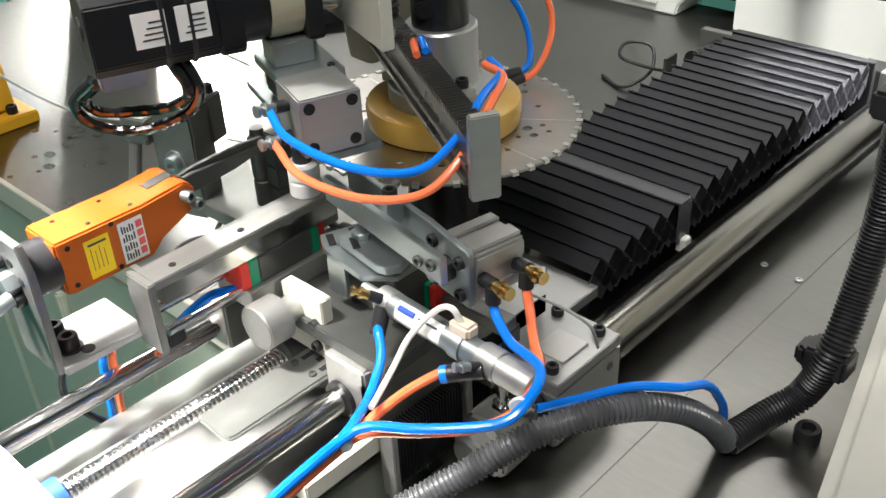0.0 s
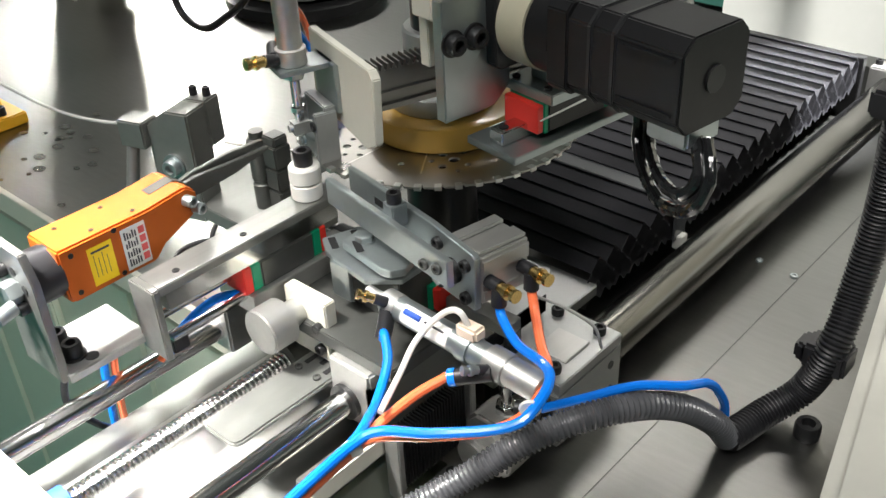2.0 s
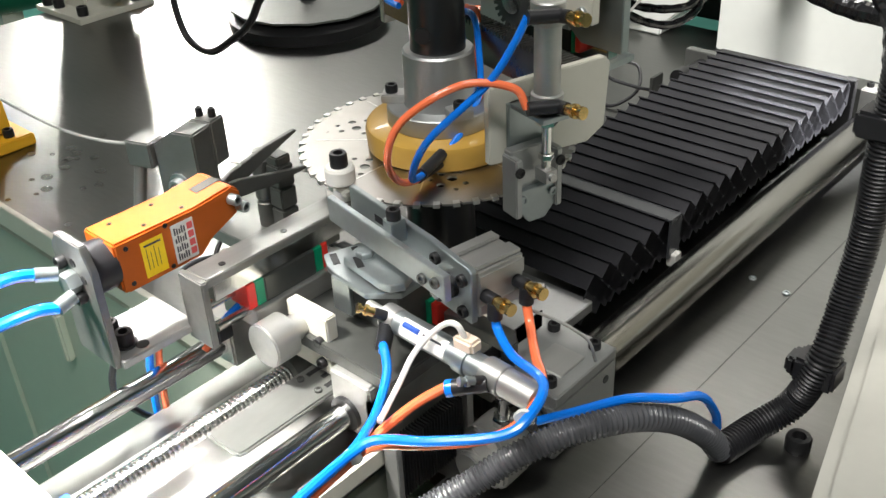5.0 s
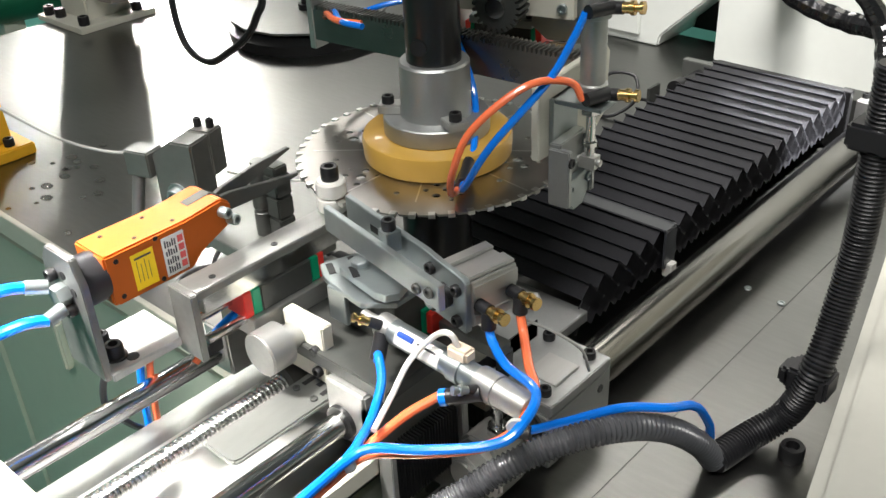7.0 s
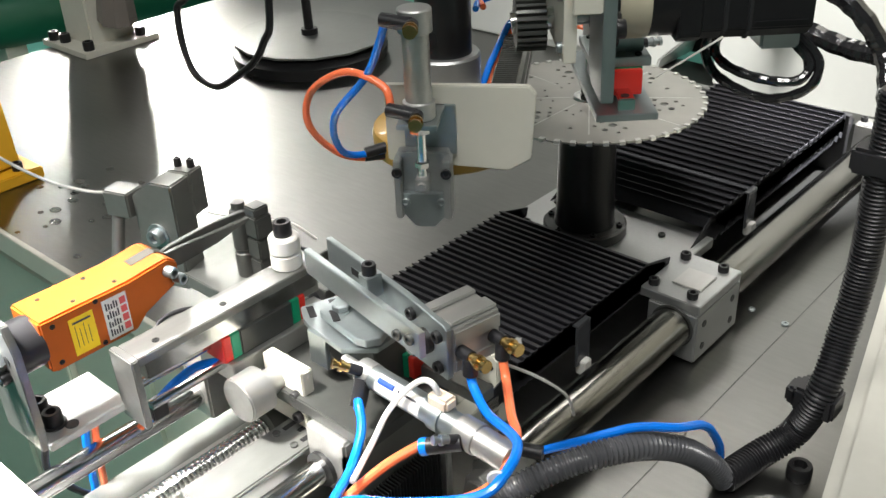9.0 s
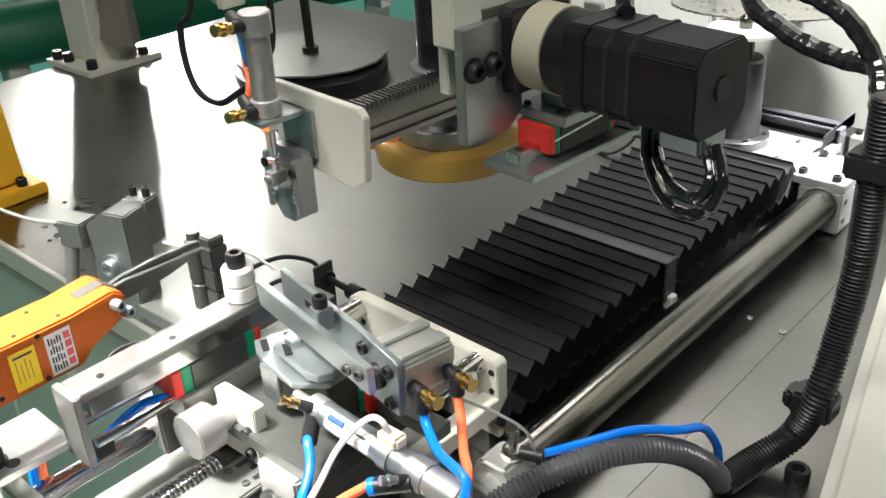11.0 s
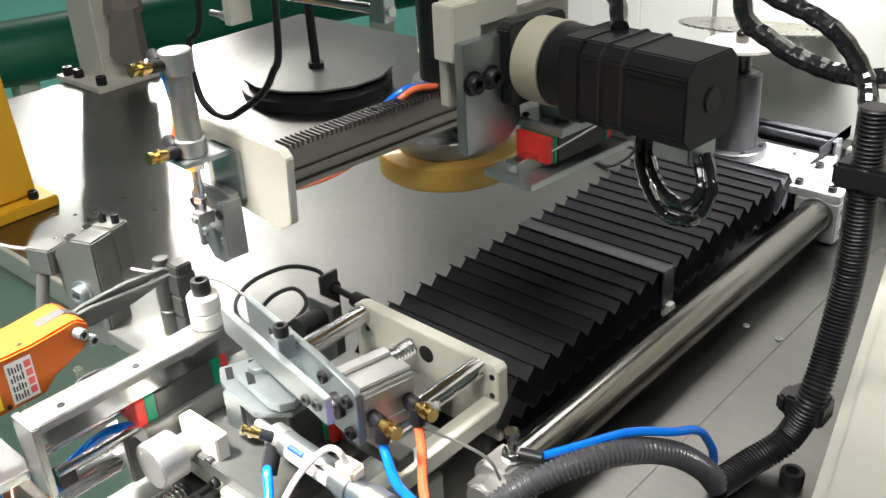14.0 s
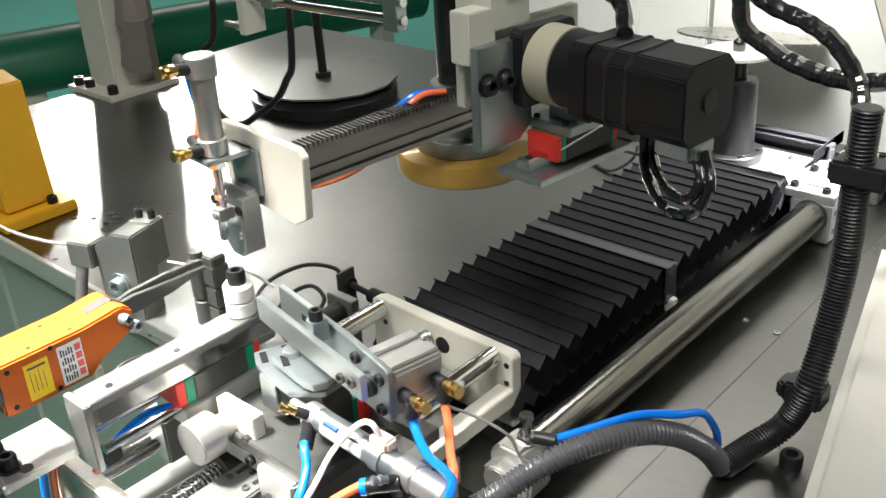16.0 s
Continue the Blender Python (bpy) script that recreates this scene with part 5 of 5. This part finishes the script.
    bolts(bar, [(0.362, 0.15, 0.2585), (0.384, 0.165, 0.2585), (0.362, 0.186, 0.2585), (0.384, 0.198, 0.2585)], 0.0018, 0.0006)
    bolts(bar, [(0.392, 0.236, 0.252), (0.392, 0.2425, 0.2435)], 0.0046, 0.008, (1, 0.2, 0), ZINC)
    bolts(bar, [(0.368, 0.127, 0.175), (0.388, 0.127, 0.175)], 0.007, 0.012, washer=0.009)
    bm = bmesh.new()
    rod(bm, (0.398, 0.135, 0.175), (0.398, 0.135, 0.1756), 0.005)
    part("hole", bm, BLACK, bar, "dark screw hole")
    jaws = []
    for s in (1, -1):
        bm = bmesh.new()
        x0 = 0.3675 if s > 0 else 0.3725
        prism(bm, [(-0.008, 0.005 * s), (0.014, 0.008 * s), (0.05, 0.007 * s), (0.083, 0.002 * s), (0.084, 0.0), (0.05, -0.003 * s), (0.014, -0.007 * s), (-0.004, -0.006 * s)], x0, x0 + 0.0045, "x")
        jaws.append(part("cutter_jaw", bm, DARKSTEEL, bar, "dark steel cutter jaw", 0.0005))
    bm = bmesh.new()
    hexnut(bm, (0.378, 0.099, 0.238), 0.009, 0.01, (0, 1, 0))
    rod(bm, (0.37, 0.1, 0.244), (0.365, 0.086, 0.248), 0.0055)
    rod(bm, (0.386, 0.1, 0.232), (0.388, 0.086, 0.23), 0.0055)
    part("air_union", bm, ZINC, bar, "zinc air union")
    for z, x in ((0.248, 0.365), (0.23, 0.388)):
        pipe("blue_hose", [(x, 0.087, z), (x - 0.005, 0.07, z + 0.003), (x - 0.02, 0.035, z - 0.004), (x - 0.05, -0.02, z - 0.02)], 0.0045, BLUE_TUBE, bar, "blue air hose")
    pipe("blue_hose", [(0.41, 0.185, 0.15), (0.41, 0.2, 0.165), (0.412, 0.23, 0.175), (0.42, 0.255, 0.172)], 0.0034, BLUE_TUBE, bar, "blue air hose")
    pipe("orange_hose", [(0.405, 0.18, 0.145), (0.407, 0.2, 0.16), (0.408, 0.23, 0.172), (0.415, 0.255, 0.17)], 0.003, ORANGE_TUBE, bar, "orange air hose")
    pipe("blue_hose", [(0.372, 0.165, 0.164), (0.352, 0.165, 0.14), (0.342, 0.163, 0.105), (0.338, 0.16, 0.03)], 0.0034, BLUE_TUBE, bar, "blue air hose")
    pipe("orange_hose", [(0.376, 0.169, 0.164), (0.357, 0.17, 0.14), (0.347, 0.169, 0.105), (0.343, 0.166, 0.03)], 0.003, ORANGE_TUBE, bar, "orange air hose")
    pipe("black_lead", [(0.362, 0.15, 0.166), (0.345, 0.135, 0.135), (0.338, 0.13, 0.1), (0.34, 0.145, 0.07), (0.338, 0.165, 0.045)], 0.003, PLASTIC, bar, "black lead in a loop")
    return bar, jaws


nipper, nipper_jaws = build_nipper(loader)

# ---------- conduit, valve and cables ----------


def build_conduit():
    t = thing("corrugated_conduit", "black corrugated cable conduit lying on the table", "conduit")
    pipe("conduit", [(0.55, 0.22, 0.0125), (0.598, 0.296, 0.05), (0.623, 0.331, 0.073), (0.649, 0.368, 0.087), (0.675, 0.408, 0.087), (0.694, 0.443, 0.072), (0.707, 0.475, 0.042), (0.713, 0.495, 0.0125)], 0.0112, CONDUIT_LIT, t, "black corrugated tube, coloured lighter where it is lit", n=20, ribs=0.0018, pitch=0.0042)
    # The upright stretch is less lit, so it takes the darker plastic.
    pipe("conduit", [(0.713, 0.495, 0.0125), (0.724, 0.537, 0.016), (0.743, 0.565, 0.035), (0.757, 0.572, 0.083), (0.757, 0.597, 0.125), (0.757, 0.616, 0.187), (0.757, 0.615, 0.263), (0.757, 0.615, 0.34)], 0.0132, PLASTIC, t, "black corrugated tube, coloured darker where it is less lit", n=20, ribs=0.0016, pitch=0.0037)
    bm = bmesh.new()
    slab(bm, 0.735, 0.772, 0.562, 0.59, 0.058, 0.082)
    slab(bm, 0.728, 0.742, 0.565, 0.588, 0.06, 0.078)
    part("conduit_clamp", bm, PLASTIC, t, "black plastic conduit clamp", 0.003)
    bm = bmesh.new()
    slab(bm, 0.735, 0.785, 0.6, 0.63, 0.27, 0.292)
    part("conduit_clamp", bm, PLASTIC, t, "black plastic conduit clamp", 0.003)
    v = thing("push_valve", "bright metal end cap with a valve stem at the rail's end", "valve")
    bm = bmesh.new()
    prism(bm, [(0.556, 0.012), (0.566, 0.004), (0.592, 0.004), (0.602, 0.014), (0.602, 0.05), (0.592, 0.062), (0.567, 0.062), (0.556, 0.05)], 0.345, 0.38, "y")
    part("valve_body", bm, ALU, v, "cast aluminium end cap", 0.003)
    bm = bmesh.new()
    rod(bm, (0.577, 0.332, 0.034), (0.577, 0.347, 0.034), 0.019, n=6)
    rod(bm, (0.577, 0.328, 0.034), (0.577, 0.333, 0.034), 0.0145, n=28)
    part("hex_plug", bm, ALU, v, "large hexagon plug", 0.001)
    bm = bmesh.new()
    hexnut(bm, (0.585, 0.364, 0.061), 0.0095, 0.01)
    rod(bm, (0.585, 0.364, 0.07), (0.585, 0.364, 0.086), 0.0045)
    rod(bm, (0.585, 0.364, 0.086), (0.585, 0.364, 0.092), 0.0065)
    part("stem", bm, CHROME, v, "bright stem with lock nut", 0.0005)
    bm = bmesh.new()
    rod(bm, (0.593, 0.365, 0.07), (0.612, 0.372, 0.07), 0.006)
    part("elbow", bm, PLASTIC, v, "black hose elbow")
    pipe("blue_hose", [(0.61, 0.376, 0.07), (0.637, 0.391, 0.085), (0.669, 0.414, 0.1), (0.696, 0.436, 0.1), (0.706, 0.462, 0.09), (0.71, 0.482, 0.062), (0.71, 0.49, 0.04)], 0.0038, BLUE_TUBE, v, "blue air hose")
    s = thing("proximity_sensor", "small sensor bracket with a coiled black lead", "sensor")
    box("bracket", 0.27, 0.275, 1.1, 1.13, 0.0, 0.045, DARKSTEEL, s)
    pipe("lead", [(0.27, 1.115, 0.02), (0.25, 1.09, 0.03), (0.21, 1.08, 0.04), (0.2, 1.11, 0.05), (0.23, 1.13, 0.045), (0.25, 1.1, 0.02), (0.23, 1.06, 0.004), (0.18, 1.08, 0.003)], 0.0026, PLASTIC, s, "black lead")
    s2 = thing("proximity_sensor", "small sensor bracket with a coiled black lead", "sensor")
    box("bracket", 0.256, 0.26, 0.44, 0.466, 0.0, 0.095, DARKSTEEL, s2)
    bm = bmesh.new()
    rod(bm, (0.26, 0.455, 0.078), (0.318, 0.45, 0.078), 0.004)
    rod(bm, (0.302, 0.4515, 0.078), (0.318, 0.45, 0.078), 0.009)
    rod(bm, (0.26, 0.455, 0.078), (0.266, 0.4545, 0.078), 0.008)
    part("stop_screw", bm, BLACK, s2, "black stop screw")
    pipe("lead", [(0.257, 0.452, 0.085), (0.235, 0.455, 0.09), (0.195, 0.445, 0.085), (0.165, 0.415, 0.068), (0.165, 0.39, 0.05), (0.19, 0.385, 0.035), (0.225, 0.41, 0.035), (0.23, 0.44, 0.05), (0.205, 0.445, 0.06), (0.185, 0.425, 0.05), (0.185, 0.4, 0.03), (0.205, 0.395, 0.012), (0.225, 0.4, 0.004)], 0.0026, PLASTIC, s2, "black lead")
    g = thing("stop_bracket", "grey steel bracket with a black buffer", "bracket")
    box("bracket", 0.272, 0.312, 0.41, 0.422, 0.0, 0.09, GREYSTEEL, g)
    bm = bmesh.new()
    rod(bm, (0.292, 0.378, 0.072), (0.292, 0.41, 0.072), 0.0125)
    rod(bm, (0.292, 0.422, 0.072), (0.292, 0.43, 0.072), 0.0095, n=6)
    part("buffer", bm, BLACK, g, "black rubber buffer")
    h = thing("cable_bundle", "black cables wrapped in shiny film hanging above the slide", "cable bundle")
    pipe("cable", [(0.54, 0.8, 0.62), (0.545, 0.8, 0.46), (0.549, 0.8, 0.37), (0.557, 0.8, 0.338), (0.585, 0.8, 0.322), (0.612, 0.8, 0.309), (0.662, 0.8, 0.299), (0.712, 0.8, 0.304), (0.8, 0.8, 0.33), (0.95, 0.82, 0.4)], 0.0105, WRAPPED, h, "black cable in clear film", ribs=0.0008, pitch=0.021)
    pipe("cable", [(0.53, 0.72, 0.5), (0.57, 0.71, 0.43), (0.618, 0.7, 0.396), (0.664, 0.7, 0.38), (0.693, 0.7, 0.363), (0.718, 0.7, 0.33), (0.735, 0.67, 0.305), (0.755, 0.63, 0.3)], 0.009, WRAPPED, h, "black cable in clear film", ribs=0.0008, pitch=0.018)


build_conduit()

# ---------- what moves ----------


def ease(table, t):
    """A value between the rows of a table of (seconds, value)."""
    for (t0, v0), (t1, v1) in zip(table, table[1:]):
        if t <= t1:
            return v0 + (v1 - v0) * max(0.0, (t - t0) / (t1 - t0))
    return table[-1][1]


SLIDE = [(0, 0), (7.75, 0), (8.0, 0.02), (8.5, 0.113), (9.0, 0.232), (9.2, 0.283), (9.6, 0.42), (10.0, 0.55), (10.3, 0.6035), (16, 0.6035)]
LOADER = [(0, 0), (7.6, 0), (8.0, -0.005), (8.5, -0.0185), (9.0, -0.0375), (9.2, -0.045), (11.5, -0.103), (12.0, -0.121), (12.4, -0.128), (12.7, -0.129), (16, -0.128)]
TURN = [(0, -200), (0.3, -184), (0.6, -164), (0.8, -153.7), (1.0, -143.5), (1.5, -120.5), (2.0, -98.8), (2.5, -66), (3.0, -33), (3.5, -21.5), (4.0, -18.7), (5.2, -3), (6.5, 12.5), (7.0, 16.1), (7.6, 16), (8.0, 12), (8.5, -7.1), (9.0, -46.6), (9.6, -80), (10.2, -94), (11.3, -95.1), (12.5, -94.6), (16, -96.5)]
SWING = [(0, -10), (9.2, -10), (10.6, 0), (11.3, 1), (16, 1)]
DRIFT = [(0, 0.022), (0.6, 0.014), (1.2, 0.004), (2.0, 0), (16, 0)]
REACH = [(0, -0.012), (2.0, -0.016), (2.5, -0.008), (3.0, 0), (7.5, 0), (8.5, -0.008), (9.0, -0.013), (10.4, 0.01), (11.3, 0.035), (12.5, 0.063), (14.5, 0.11), (16, 0.113)]
LIFT = [(0, 0), (7.1, 0), (7.3, 0.015), (7.5, 0.03), (16, 0.03)]
NIP = [(0, 0), (3.5, 0), (3.6, 0.025), (3.7, 0.036), (6.95, 0.036), (7.0, 0.03), (7.08, 0.0), (16, 0)]

JAWS = [(0, 1), (3.5, 1), (3.7, 11), (6.95, 11), (7.1, 1), (16, 1)]


def bellows_rows(bellows, start, end, times):
    t, pleats, strip, after = bellows
    n = len(pleats)
    for k, ob in enumerate(pleats):
        rows = []
        for s in times:
            a, b = start(s), end(s)
            h = (b - a) / n
            rise = math.degrees(math.acos(min(0.999, max(0.02, h / PANEL))))
            drop = PANEL * math.sin(radians(rise))
            y = a + h * k
            rows.append((s, pose(0, y, BZ, rise) if k % 2 == 0 else pose(0, y, BZ + drop, -rise)))
        walk(ob, rows)
    rows = []
    for s in times:
        a, b = start(s), end(s)
        rows.append((s, pose(0, a + (b - a) * 2 * after / n, BZ)))
    walk(strip, rows)


def motions():
    walk(carriage, [(t, pose(0, s, 0)) for t, s in SLIDE])
    spin = [(t, pose(CX, CY + s, BLADE_Z, 0, 0, 12)) for t, s in SLIDE if t <= 10.3]
    walk(blade, spin + [(10.7, pose(CX - 0.01, CY + 0.62, 0.26, 0, 0, 12)), (11.2, pose(0.36, 1.27, 0.195, -10, 0, 12)), (16, pose(0.36, 1.27, 0.195, -10, 0, 12))])
    walk(loader, [(t, pose(0, s, 0)) for t, s in LOADER])
    walk(cover, [(t, pose(0, s, 0)) for t, s in LOADER])
    walk(nipper, [(t, pose(0, s, -0.006)) for t, s in NIP])
    for jaw, way in zip(nipper_jaws, (1, -1)):
        walk(jaw, [(t, pose(0, 0.243, 0.249, 4 + way * a)) for t, a in JAWS])
    walk(press, [(t, pose(PX, PY, s)) for t, s in LIFT])
    times = sorted({t for t, _ in TURN} | {t for t, _ in LIFT} | {t for t, _ in DRIFT})
    walk(arm, [(t, pose(AX + ease(DRIFT, t), AY, ease(LIFT, t), 0, 0, ease(TURN, t))) for t in times])
    times = sorted({t for t, _ in REACH} | {t for t, _ in SWING})
    walk(rack, [(t, pose(0.137, -0.03, 0, 0, 0, ease(SWING, t)) @ pose(ease(REACH, t) - 0.137, 0.03, 0)) for t in times])
    times = [t for t, _ in SLIDE]
    bellows_rows(near_bellows, lambda t: 0.42, lambda t: 0.426 + 0.977 * ease(SLIDE, t), times)
    bellows_rows(far_bellows, lambda t: 0.546 + ease(SLIDE, t), lambda t: 1.158, times)


motions()
